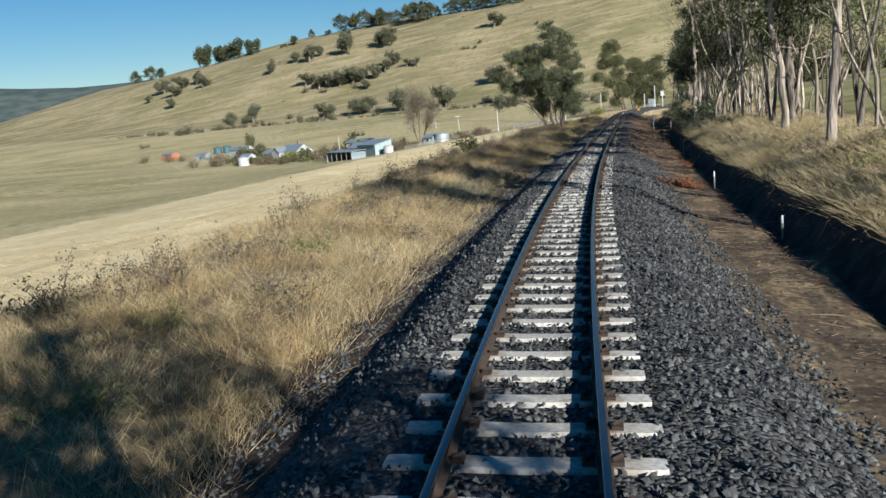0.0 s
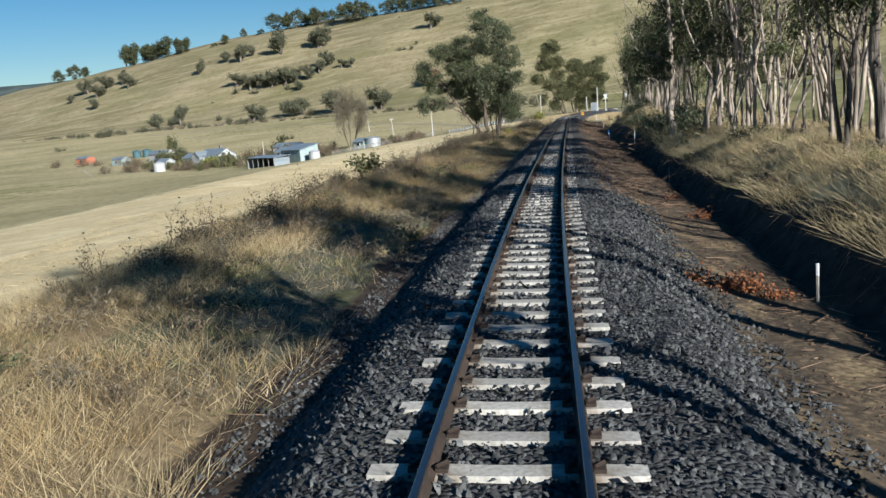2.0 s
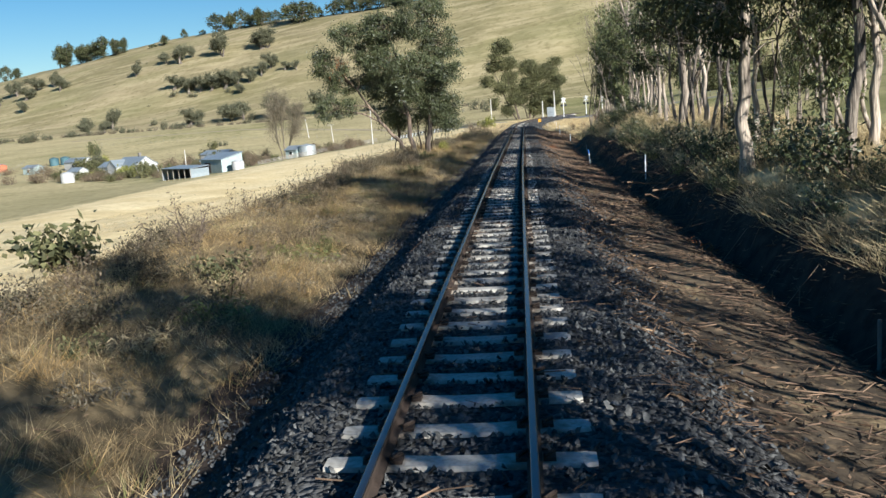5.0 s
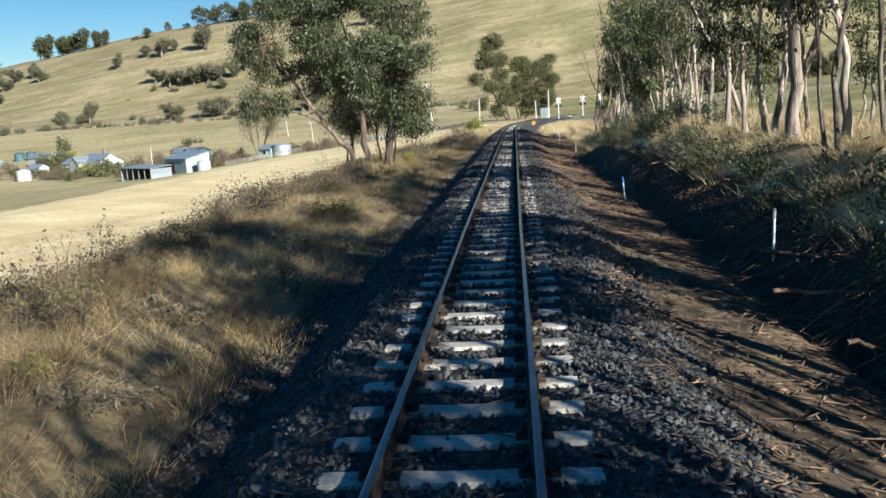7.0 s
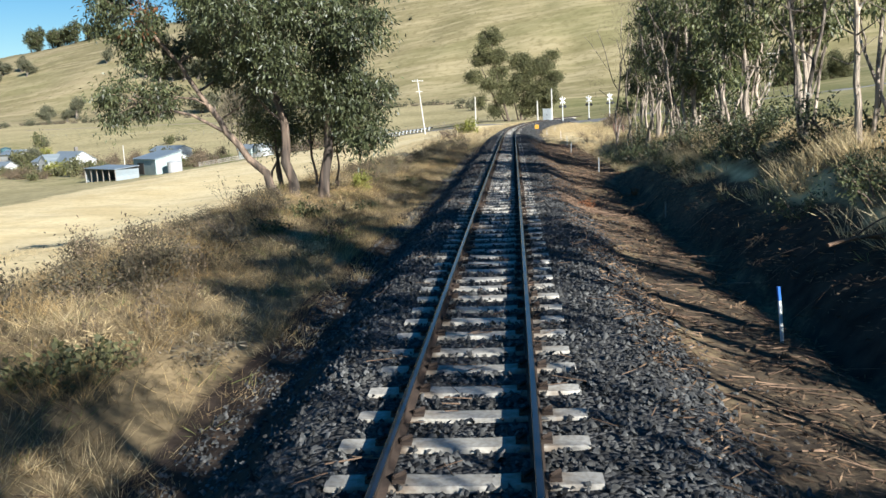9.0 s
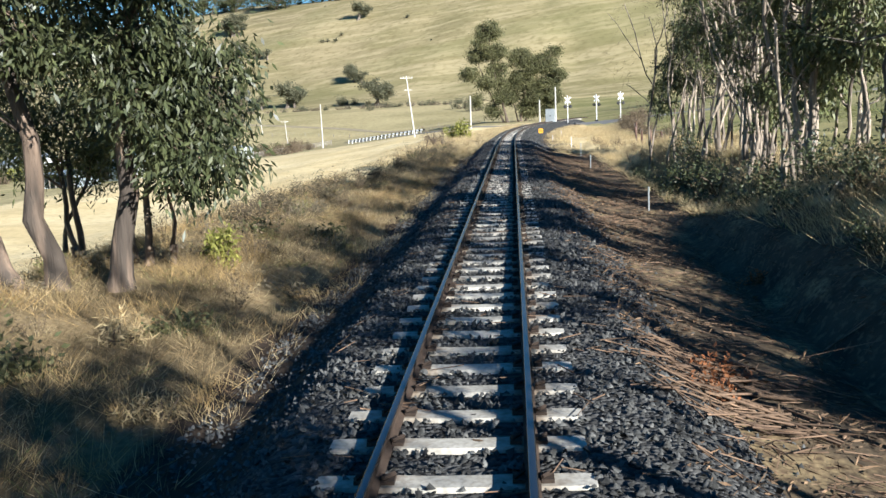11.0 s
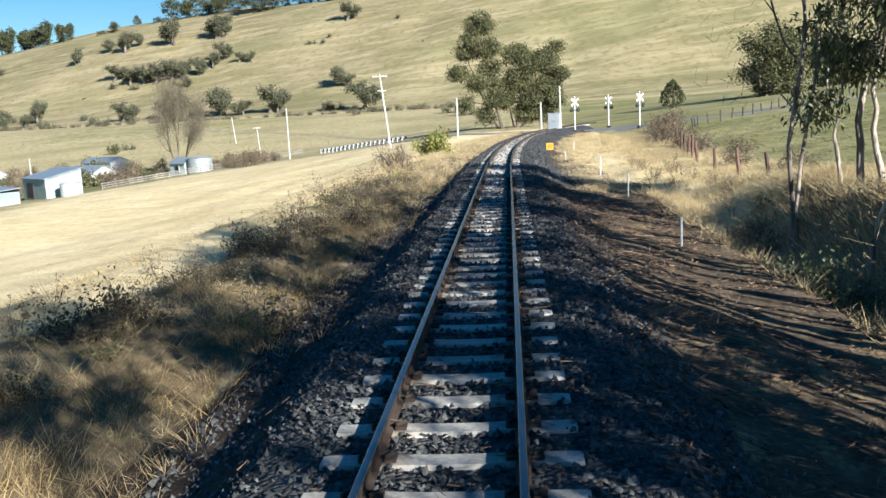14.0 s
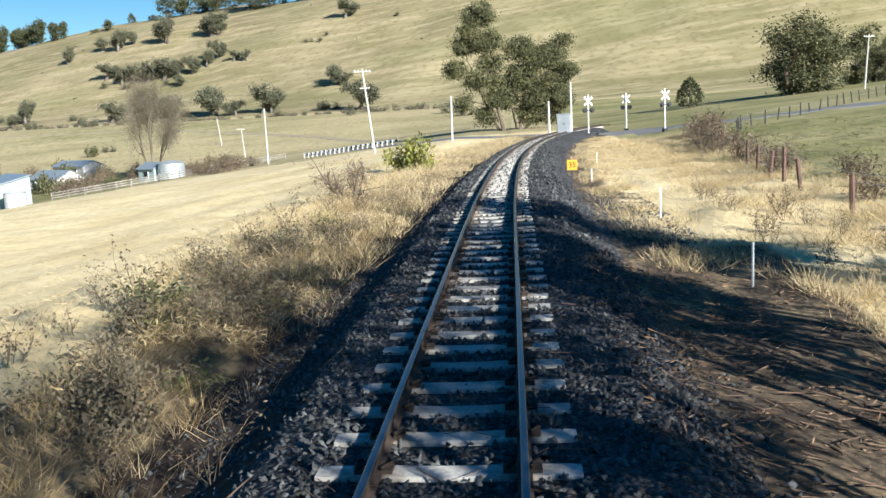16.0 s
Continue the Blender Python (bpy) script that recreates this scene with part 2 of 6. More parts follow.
def landscape(x, y):
    s, q = ridge(x, y)
    valley = -10 + 15 * sm(-220, 0, s)
    top = 30 + 45 * sm(-950, -600, q) + 27 * sm(-650, -180, q)
    t = np.clip(s / 300, 0, 1)
    hill = 5 + (top - 5) * t * t * (3 - 2 * t) - 0.06 * np.clip(s - 330, 0, 900)
    hill = hill + sm(10, 90, s) * (3.0 * waves(x, y, 5, 160) + 0.8 * waves(x, y, 6, 45))
    base = np.where(s > 0, hill, valley)
    far = 235 * np.exp(-((x + 2300) / 900) ** 2 - ((y - 2500) / 500) ** 2) + 200 * np.exp(-((x + 1100) / 600) ** 2 - ((y - 2700) / 400) ** 2)
    base = base + far
    left = -1.0 - 0.108 * np.clip(-7 - x, 0, 400)
    left = left + 0.25 * waves(x, y, 7, 40) * sm(9, 30, -x)
    left = left - 2.5 * sm(6.5, 21, -x) * (1 - sm(34, 64, -x)) * sm(98, 142, y) * (1 - sm(180, 236, y))
    right = np.clip(x - 12, 0, 90) * 0.085 + np.clip(x - 102, 0, 400) * 0.12 - 0.9
    near = np.where(x < 0, left, right)
    return smax(near, base, 1.5)


def ground(x, y):
    """Height of the ground under everything."""
    x, y = np.asarray(x, float), np.asarray(y, float)
    u = x - cx(np.clip(y, -40, 240))
    land = landscape(np.where(np.abs(u) < 9, np.sign(u) * 9 + 0 * x, x), y)
    bank = (1.55 + 0.6 * sm(62, 96, y)) * (1 - sm(128, 152, y)) * (1 - 0.35 * sm(20, 34, u))
    low = sm(110, 150, y)
    xs = np.array([-11.2, -9.3, -7.5, -6.0, -4.6, -3.4, -2.5, -1.5, 1.5, 2.6, 3.4, 4.3, 4.8, 5.4, 7.2, 9.0])
    prof = np.interp(u, xs, [-1.0, -0.33, -0.38, -0.5, -0.68, -0.9, -0.87, -0.27, -0.27, -0.72, -0.86, -0.92, -1.2, -0.95, -0.9, -0.9])
    wob = u + 0.35 * waves(x, y, 14, 6, 2)
    up = bank * (0.38 * sm(4.6, 5.2, wob) + 0.62 * sm(5.1, 8, u))
    prof = prof - 0.45 * low * sm(4.6, 7.5, -u)
    late = sm(107, 119, y) * (1 - sm(140, 152, y))
    up = up * (1 - late) + late * (1.0 * sm(7.4, 9.6, u) - 0.85 * sm(5.75, 6.2, wob) * (1 - sm(7.2, 9.6, u)))
    prof = prof + 0.27 * sm(106, 118, y) * np.clip(1 - np.abs(u - 4.8) / 0.55, 0, 1)
    mixw = np.where(u < 0, sm(7, 14, -u), sm(7.0, 13, u))
    z = prof * (1 - mixw) + land * mixw + np.where(u > 0, up, 0)
    z = z + 0.13 * sm(40, 55, y) * (1 - sm(146, 156, y)) * sm(1.9, 2.6, u) * (1 - sm(3.4, 4.6, u))
    rough = np.where(np.abs(u) > 2.6, 0.07, 0.0) * waves(x, y, 3, 2.6, 2) + np.where(u < -3, 0.16, 0.0) * waves(x, y, 8, 9, 2)
    rough = rough + np.where(u > 6, 0.18, 0.0) * waves(x, y, 9, 6, 2)
    flat = sm(236, 240, y)
    return (z + rough) * (1 - flat) + landscape(x, y) * flat


def gz(x, y):
    return float(ground(np.array([x]), np.array([y]))[0])
# ---- ground ----
def terrain_material():
    m = bpy.data.materials.new("land")
    m.use_nodes = True
    nt = m.node_tree
    N, Lk = nt.nodes, nt.links
    bs = N["Principled BSDF"]
    bs.inputs["Roughness"].default_value, bs.inputs["Specular IOR Level"].default_value = 0.95, 0.1
    tc = N.new("ShaderNodeTexCoord")

    def noise_tex(scale, detail=5, stretch=(1, 1, 1), turn=0.0):
        mp = N.new("ShaderNodeMapping")
        mp.inputs["Scale"].default_value = stretch
        mp.inputs["Rotation"].default_value = (0, 0, turn)
        Lk.new(tc.outputs["Object"], mp.inputs[0])
        n = N.new("ShaderNodeTexNoise")
        n.inputs["Scale"].default_value, n.inputs["Detail"].default_value = scale, detail
        Lk.new(mp.outputs[0], n.inputs["Vector"])
        return n.outputs[0]

    def rng(src, p, q, lo=0.0, hi=1.0):
        r = N.new("ShaderNodeMapRange")
        for i, v in zip((1, 2, 3, 4), (p, q, lo, hi)):
            r.inputs[i].default_value = v
        Lk.new(src, r.inputs[0])
        return r.outputs[0]

    def mix(f, x, y):
        k = N.new("ShaderNodeMix")
        k.data_type = "RGBA"
        for sock, v in ((k.inputs[0], f), (k.inputs[6], x), (k.inputs[7], y)):
            if isinstance(v, tuple):
                sock.default_value = (*v, 1)
            else:
                Lk.new(v, sock)
        return k.outputs[2]

    def attr(name):
        a = N.new("ShaderNodeAttribute")
        a.attribute_name = name
        return a.outputs["Fac"]

    def edge(f):
        a = N.new("ShaderNodeMath")
        a.operation = "ADD"
        Lk.new(f, a.inputs[0])
        Lk.new(rng(noise_tex(0.35), 0.3, 0.7, -0.35, 0.35), a.inputs[1])
        return rng(a.outputs[0], 0.35, 0.65)

    straw = mix(rng(noise_tex(0.12), 0.35, 0.65), (0.68, 0.53, 0.28), (0.81, 0.66, 0.385))
    straw = mix(rng(noise_tex(1.5, 6), 0.45, 0.7, 0, 0.45), straw, (0.45, 0.34, 0.17))
    straw = mix(rng(noise_tex(0.5, 6, (0.4, 1, 1), 0.3), 0.48, 0.68, 0, 0.4), straw, (0.5, 0.385, 0.2))
    green = mix(rng(noise_tex(0.03), 0.35, 0.65), (0.33, 0.28, 0.14), (0.47, 0.39, 0.21))
    green = mix(rng(noise_tex(0.035, 5, (0.3, 1, 1), 0.3), 0.45, 0.62, 0, 0.75), green, (0.52, 0.42, 0.23))
    green = mix(rng(noise_tex(0.7, 6), 0.45, 0.7, 0, 0.5), green, (0.15, 0.13, 0.06))
    hill = mix(rng(noise_tex(0.012, 6), 0.40, 0.60), (0.23, 0.19, 0.105), (0.345, 0.28, 0.16))
    hill = mix(attr("lush"), hill, mix(rng(noise_tex(0.02, 6), 0.4, 0.6), (0.235, 0.205, 0.095), (0.4, 0.33, 0.175)))
    hill = mix(rng(noise_tex(0.05, 7, (0.22, 1, 1.5), 0.356), 0.44, 0.60, 0, 0.55), hill, (0.215, 0.19, 0.085))
    hill = mix(rng(noise_tex(0.11, 6, (0.16, 1, 1.5), 0.356), 0.46, 0.62, 0, 0.6), hill, (0.46, 0.38, 0.22))
    hill = mix(rng(noise_tex(0.3, 5, (0.12, 1, 2.0), 0.356), 0.5, 0.66, 0, 0.3), hill, (0.18, 0.155, 0.075))
    hill = mix(rng(noise_tex(0.25, 5), 0.5, 0.7, 0, 0.55), hill, (0.16, 0.13, 0.06))
    hill = mix(rng(noise_tex(0.016, 4, (0.5, 1, 1), 0.356), 0.52, 0.64, 0, 0.28), hill, (0.19, 0.19, 0.08))
    earth = mix(rng(noise_tex(1.1), 0.35, 0.65), (0.055, 0.043, 0.032), (0.115, 0.087, 0.058))
    earth = mix(rng(noise_tex(9, 6), 0.52, 0.68, 0, 0.6), earth, (0.24, 0.175, 0.105))
    earth = mix(rng(noise_tex(0.9, 7, (1.6, 0.7, 1)), 0.53, 0.63, 0, 0.75), earth, mix(rng(noise_tex(11, 5), 0.4, 0.62), (0.34, 0.255, 0.14), (0.13, 0.09, 0.055)))
    # far woodland, with distance haze mixed into its pale bluish colour
    hazed_forest = mix(rng(noise_tex(0.02, 6), 0.4, 0.6), (0.06, 0.08, 0.075), (0.1, 0.12, 0.105))
    col = mix(edge(attr("pasture")), straw, green)
    meadow = mix(rng(noise_tex(0.06, 6), 0.38, 0.62), (0.22, 0.21, 0.085), (0.37, 0.32, 0.155))
    meadow = mix(rng(noise_tex(0.8, 6), 0.45, 0.7, 0, 0.5), meadow, (0.14, 0.13, 0.055))
    col = mix(edge(attr("meadow")), col, meadow)
    col = mix(attr("slope"), col, hill)
    col = mix(edge(attr("earth")), col, earth)
    thatch = mix(rng(noise_tex(0.5), 0.35, 0.65), (0.13, 0.1, 0.058), (0.31, 0.23, 0.125))
    thatch = mix(rng(noise_tex(7, 6), 0.45, 0.68, 0, 0.7), thatch, (0.12, 0.09, 0.05))
    col = mix(edge(attr("thatch")), col, thatch)
    moss = mix(rng(noise_tex(14, 6), 0.4, 0.6), (0.055, 0.055, 0.04), (0.15, 0.145, 0.1))
    moss = mix(rng(noise_tex(0.9), 0.5, 0.65, 0, 0.7), moss, (0.11, 0.11, 0.045))
    col = mix(edge(attr("moss")), col, moss)
    # deep shade put into the colour as a darker brown soil
    soil_shade = mix(rng(noise_tex(2.5), 0.35, 0.65), (0.035, 0.026, 0.02), (0.075, 0.055, 0.04))
    col = mix(edge(attr("soil_shade")), col, soil_shade)
    col = mix(attr("hazed_forest"), col, hazed_forest)
    Lk.new(col, bs.inputs["Base Color"])
    b = N.new("ShaderNodeBump")
    b.inputs["Strength"].default_value, b.inputs["Distance"].default_value = 0.7, 0.06
    Lk.new(noise_tex(6, 8), b.inputs["Height"])
    Lk.new(b.outputs[0], bs.inputs["Normal"])
    return m


M["land"] = terrain_material()
near_x = np.arange(-14, 14.01, 0.35)
out = 0.35 * 1.08 ** np.arange(1, 108)
gx = np.concatenate([(-14 - np.cumsum(out))[::-1], near_x, 14 + np.cumsum(out)])
gx = gx[np.abs(gx) < 4200]
near_y = np.arange(-14, 250, 0.75)
out = 0.75 * 1.045 ** np.arange(1, 142)
gy = np.concatenate([[-300, -120, -60, -35, -22], near_y, 250 + np.cumsum(out)])
gy = gy[gy < 4500]
X, Y = np.meshgrid(gx, gy)
Z = ground(X, Y)
idx = np.arange(X.size).reshape(X.shape)
quads = np.stack([idx[:-1, :-1], idx[:-1, 1:], idx[1:, 1:], idx[1:, :-1]], -1).reshape(-1, 4)
me = mesh_np("ground", np.stack([X, Y, Z], -1).reshape(-1, 3), quads)
S = ridge(X, Y)[0]
U = X - cx(np.clip(Y, -40, 240))
zones = {
    "slope": sm(-6, 25, S),
    "pasture": np.maximum(sm(-30, -80, Z * 0 + X) * sm(-9.5, -8.6, -(Z + 18)) * 0 + sm(57, 74, -X) * 0.95, sm(11, 13, X)) * (1 - sm(-6, 10, S)) + sm(255, 275, Y) * (1 - sm(-6, 10, S)) * 0.9,
    "earth": sm(-3.4, -2.6, U) * (1 - sm(5.8, 6.8, U)) * (1 - sm(238, 246, Y)) * (1 - 0.75 * sm(148, 158, Y) * sm(3.5, 5, U)),
    "thatch": 1.15 * sm(-10.6 + 4.4 * sm(105, 142, Y), -8.9 + 3.9 * sm(105, 142, Y), U) * (1 - sm(-3.5, -2.6, U)) * (Y < 240) + 0.8 * sm(6, 7, U) * (1 - sm(11, 14, U)) * (1 - sm(138, 150, Y)),
    # where shade is painted: right trench and bank foot, left ballast flank
    "soil_shade": sm(4.3, 4.8, U) * (1 - sm(5.6, 6.4, U)) * (1 - sm(88, 102, Y)) + 1.2 * sm(-3.7, -3.1, U) * (1 - sm(-1.6, -1.2, U)) * (1 - sm(225, 240, Y)),
    "meadow": np.maximum(sm(11, 13, X), np.maximum(sm(62, 80, -X) * (0.28 + 0.4 * waves(X, Y, 17, 150)), 0.95 * sm(58, 64, -X - 0.35 * (Y - 262)) * (1 - sm(96, 112, -X)) * sm(244, 254, Y) * (1 - sm(330, 360, Y)))) * (1 - sm(-6, 10, S)),
    "moss": 1.1 * sm(-7.0, -5.6, U) * (1 - sm(-3.5, -2.8, U)) * sm(24, 29, Y) * (1 - sm(42, 50, Y)),
    "lush": 0.85 * sm(-160, 60, X),
    "hazed_forest": sm(1500, 1800, Y),
}
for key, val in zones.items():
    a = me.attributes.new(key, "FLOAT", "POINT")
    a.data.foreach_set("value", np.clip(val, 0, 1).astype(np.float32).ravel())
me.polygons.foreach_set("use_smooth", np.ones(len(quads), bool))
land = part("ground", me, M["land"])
tagged(land, "rolling farmland of dry winter grass and bare earth", "ground", kind="structure")

# ---- track ----


def track_frame(y, u=0.0, z=0.0):
    a = math.atan(float(slope_x(y)))
    m = pose(float(cx(y)), y, 0, 0, 0, -math.degrees(a)) @ Matrix.Rotation(float(cant(y)), 4, "Y")
    return m @ pose(u, 0, z)


def sweep(name, profile, material, parent, y0, y1, step=0.5, label="", closed=True):
    """A profile of (u, z) pairs drawn along the track."""
    rows = [track_frame(float(y)) for y in np.arange(y0, y1 + 0.01, step)]
    pts = np.array([[list(m @ Vector((u, 0, z))) for u, z in profile] for m in rows])
    n, k = pts.shape[:2]
    i = np.arange(n * k).reshape(n, k)
    j = np.roll(i, -1, 1) if closed else i[:, 1:]
    i0 = i if closed else i[:, :-1]
    q = np.stack([i0[:-1], i0[1:], j[1:], j[:-1]], -1).reshape(-1, 4)
    return part(name, mesh_np(name, pts.reshape(-1, 3), q), material, parent, label)


bed = [(-2.55, -0.98), (-2.05, -0.63), (-1.48, -0.22), (-1.1, -0.18), (-0.5, -0.19), (0, -0.2), (0.5, -0.19), (1.1, -0.18), (1.75, -0.22), (2.7, -0.66), (3.3, -0.98)]
ballast = thing("ballast_bed", "dark grey crushed stone railway ballast under the sleepers", "ballast", kind="structure")
sweep("ballast_core", bed, M["ballast"], ballast, -12, 246, 0.5, closed=False)
track = thing("railway_track", "narrow gauge railway track with worn steel rails", "railway track", kind="structure")
for side in (-1, 1):
    rail = thing("rail", "worn steel rail with a shiny head and rusty web", "rail")
    c = side * 0.56
    web = [(c - 0.055, -0.148), (c - 0.055, -0.138), (c - 0.012, -0.125), (c - 0.008, -0.04), (c - 0.031, -0.032), (c - 0.031, -0.004),
           (c + 0.031, -0.004), (c + 0.031, -0.032), (c + 0.008, -0.04), (c + 0.012, -0.125), (c + 0.055, -0.138), (c + 0.055, -0.148)]
    sweep("web_and_foot", web, M["rust"], rail, -12, 258)
    head = [(c - 0.031, -0.004), (c - 0.03, 0.004), (c - 0.022, 0.008), (c + 0.022, 0.008), (c + 0.03, 0.004), (c + 0.031, -0.004)]
    sweep("head", head, M["railhead"], rail, -12, 258)

# sleepers lie a little unevenly, as they do in the line
SLEEPERS = np.interp(np.arange(-22, 370), [0, 31, 50, 81, 111, 155, 191, 370], [5.3, 26.3, 39.0, 60.0, 80.6, 110.3, 134.8, 256.5])
SLEEPERS[:22] = 5.3 - 0.677 * np.arange(22, 0, -1)


def sleeper_mesh():
    bm = bmesh.new()
    secs = [(-1.0, 0.10, 0.0), (-0.93, 0.115, 0.0), (-0.4, 0.115, 0.0), (-0.2, 0.11, -0.006), (0.2, 0.11, -0.006), (0.4, 0.115, 0.0), (0.93, 0.115, 0.0), (1.0, 0.10, 0.0)]
    rows = []
    for u, h, dz in secs:
        rows.append([bm.verts.new((u, a * h, z + dz)) for a, z in ((-1.15, -0.2), (-1, -0.02), (-0.9, 0), (0.9, 0), (1, -0.02), (1.15, -0.2))])
    for r, s in zip(rows, rows[1:]):
        for a in range(5):
            bm.faces.new((r[a], r[a + 1], s[a + 1], s[a]))
    bm.faces.new(rows[0][::-1])
    bm.faces.new(rows[-1])
    bmesh.ops.recalc_face_normals(bm, faces=bm.faces)
    me = bpy.data.meshes.new("sleeper")
    bm.to_mesh(me)
    bm.free()
    me.materials.append(M["concrete"])
    return me


def clip_mesh():
    bm = bmesh.new()
    box(bm, 0.09, 0.13, 0.035, pose(0, 0, 0.0))
    rod(bm, (-0.035, -0.05, 0.03), (0.04, 0.055, 0.035), 0.016, 0.014, 5)
    me = bpy.data.meshes.new("rail_clip")
    bm.to_mesh(me)
    bm.free()
    me.materials.append(M["rust"])
    return me


sl_mesh, cl_mesh = sleeper_mesh(), clip_mesh()
rnd = random.Random(4)
for k, y in enumerate(SLEEPERS):
    if y > 252:
        break
    m = track_frame(float(y) + rnd.uniform(-0.02, 0.02), rnd.uniform(-0.02, 0.02), -0.148 + rnd.uniform(-0.006, 0.004)) @ pose(0, 0, 0, 0, 0, rnd.uniform(-0.7, 0.7))
    s = new("sleeper", sl_mesh)
    s.matrix_basis = m
    s.parent = track
    if -5 < y < 150:
        for u in (-0.66, -0.46, 0.46, 0.66):
            c = new("rail_clip", cl_mesh)
            c.matrix_basis = m @ pose(u, 0, 0.012, 0, 0, 180 if u in (-0.46, 0.66) else 0)
            c.parent = track
# ---- plants ----
class Soup:
    """Collects tubes and blades into one mesh."""

    def __init__(self):
        self.v, self.f, self.n = [], [], 0

    def tube(self, pts, radii, n=6):
        pts = np.asarray(pts, float)
        k = len(pts)
        t = np.gradient(pts, axis=0)
        t /= np.linalg.norm(t, axis=1)[:, None] + 1e-9
        ref = np.array([0.31, 0.95, 0.05]) if abs(t[0, 2]) > 0.7 else np.array([0.05, 0.05, 1.0])
        a = np.cross(t, ref)
        a /= np.linalg.norm(a, axis=1)[:, None] + 1e-9
        b = np.cross(t, a)
        ang = np.arange(n) * 2 * np.pi / n
        ring = pts[:, None] + np.asarray(radii)[:, None, None] * (np.cos(ang)[None, :, None] * a[:, None] + np.sin(ang)[None, :, None] * b[:, None])
        self.v.append(ring.reshape(-1, 3))
        i = np.arange(k * n).reshape(k, n) + self.n
        j = np.roll(i, -1, 1)
        self.f.append(np.stack([i[:-1], j[:-1], j[1:], i[1:]], -1).reshape(-1, 4))
        self.n += k * n

    def mesh(self, name, smooth=True):
        me = mesh_np(name, np.concatenate(self.v), np.concatenate(self.f))
        if smooth:
            me.polygons.foreach_set("use_smooth", np.ones(len(me.polygons), bool))
        return me


def blades(base, tip, width, rs):
    """Flat blades as single triangles from base to tip points."""
    d = tip - base
    side = np.cross(d, rs.normal(size=d.shape))
    side *= (np.asarray(width) / (np.linalg.norm(side, axis=1) + 1e-9))[:, None] / 2
    v = np.stack([base - side, base + side, tip], 1).reshape(-1, 3)
    return v, np.arange(len(v)).reshape(-1, 3)


def leaves(centre, way, length, width, rs):
    """Lance-shaped leaves, two triangles each."""
    d = way / (np.linalg.norm(way, axis=1)[:, None] + 1e-9) * np.asarray(length)[:, None]
    side = np.cross(d, rs.normal(size=d.shape))
    side *= (np.asarray(width) / (np.linalg.norm(side, axis=1) + 1e-9))[:, None] / 2
    v = np.stack([centre, centre + d * 0.45 + side, centre + d, centre + d * 0.45 - side], 1).reshape(-1, 3)
    return v, np.arange(len(v)).reshape(-1, 4)


def grow(soup, rs, start, way, length, radius, depth, tips, up=0.12, wander=0.22, split=(2, 4), bare=0.5, min_r=0.012, fine=0.0, angle=(0.35, 0.85)):
    k = 6 if depth else 4
    pts, rad, p, d = [np.array(start)], [radius], np.array(start, float), np.array(way, float)
    end_r = max(radius * (0.62 if depth else 0.3), min_r)
    for i in range(k):
        d = d + rs.normal(size=3) * wander * 0.5 + np.array([0, 0, up])
        d /= np.linalg.norm(d)
        p = p + d * length / k
        pts.append(p.copy())
        rad.append(radius + (end_r - radius) * (i + 1) / k)
    if radius > fine:
        soup.tube(pts, rad, 7 if radius > 0.06 else 4 if radius > 0.02 else 3)
    if depth <= 1:
        tips += [(q, 0.6) for q in pts[k // 2:]]
    if depth == 0:
        return
    for c in range(rs.randint(split[0], split[1] + 1)):
        f = rs.uniform(bare, 1.0) if c else 1.0
        i = min(int(f * k), k)
        e = rs.normal(size=3)
        e -= e @ d * d
        e /= np.linalg.norm(e)
        a = rs.uniform(*angle)
        grow(soup, rs, pts[i], d * math.cos(a) + e * math.sin(a), length * rs.uniform(0.5, 0.8), rad[i] * rs.uniform(0.5, 0.72), depth - 1, tips, up, wander * 1.2, split, 0.35, min_r, fine, angle)


def foliage(tips, rs, per_tip, spread, length, width, droop=0.6):
    c = np.repeat(np.array([t[0] for t in tips]), per_tip, 0)
    c = c + rs.normal(size=c.shape) * spread * rs.uniform(0.5, 1.2, (len(tips), 1, 1)).repeat(per_tip, 1).reshape(-1, 1)
    way = rs.normal(size=c.shape) + np.array([0, 0, -droop])
    n = len(c)
    return mesh_np("crown", *leaves(c, way, rs.uniform(0.6, 1.3, n) * length, rs.uniform(0.7, 1.2, n) * width, rs))


def gum_tree(name, label, seed, stems, depth=3, per_tip=26, spread=0.42, leaf=0.2, width=0.05, bark="bark", leafm="leaf", up=0.12, split=(2, 4), bare=0.5, category="tree", group="", wander=0.22, fine=0.016, angle=(0.35, 0.85)):
    """stems: (x, y, lean x, lean y, length of the bole, radius)."""
    rs = np.random.RandomState(seed)
    top = thing(name, label, category, group=group)
    soup, tips = Soup(), []
    for x, y, lx, ly, ln, r in stems:
        d = np.array([lx, ly, 1.0])
        d /= np.linalg.norm(d)
        soup.tube([(x - d[0] * 0.3, y - d[1] * 0.3, -0.35), (x, y, 0.0), (x + d[0] * 0.3, y + d[1] * 0.3, 0.35)], [r * 1.9, r * 1.45, r * 1.02], 8)
        grow(soup, rs, np.array([x, y, 0.25]), d, ln, r, depth, tips, up, wander, split, bare, fine=fine, angle=angle)
    part("trunk", soup.mesh("trunk"), M[bark], top)
    if per_tip:
        part("crown", foliage(tips, rs, per_tip, spread, leaf, width), M[leafm], top)
    return top


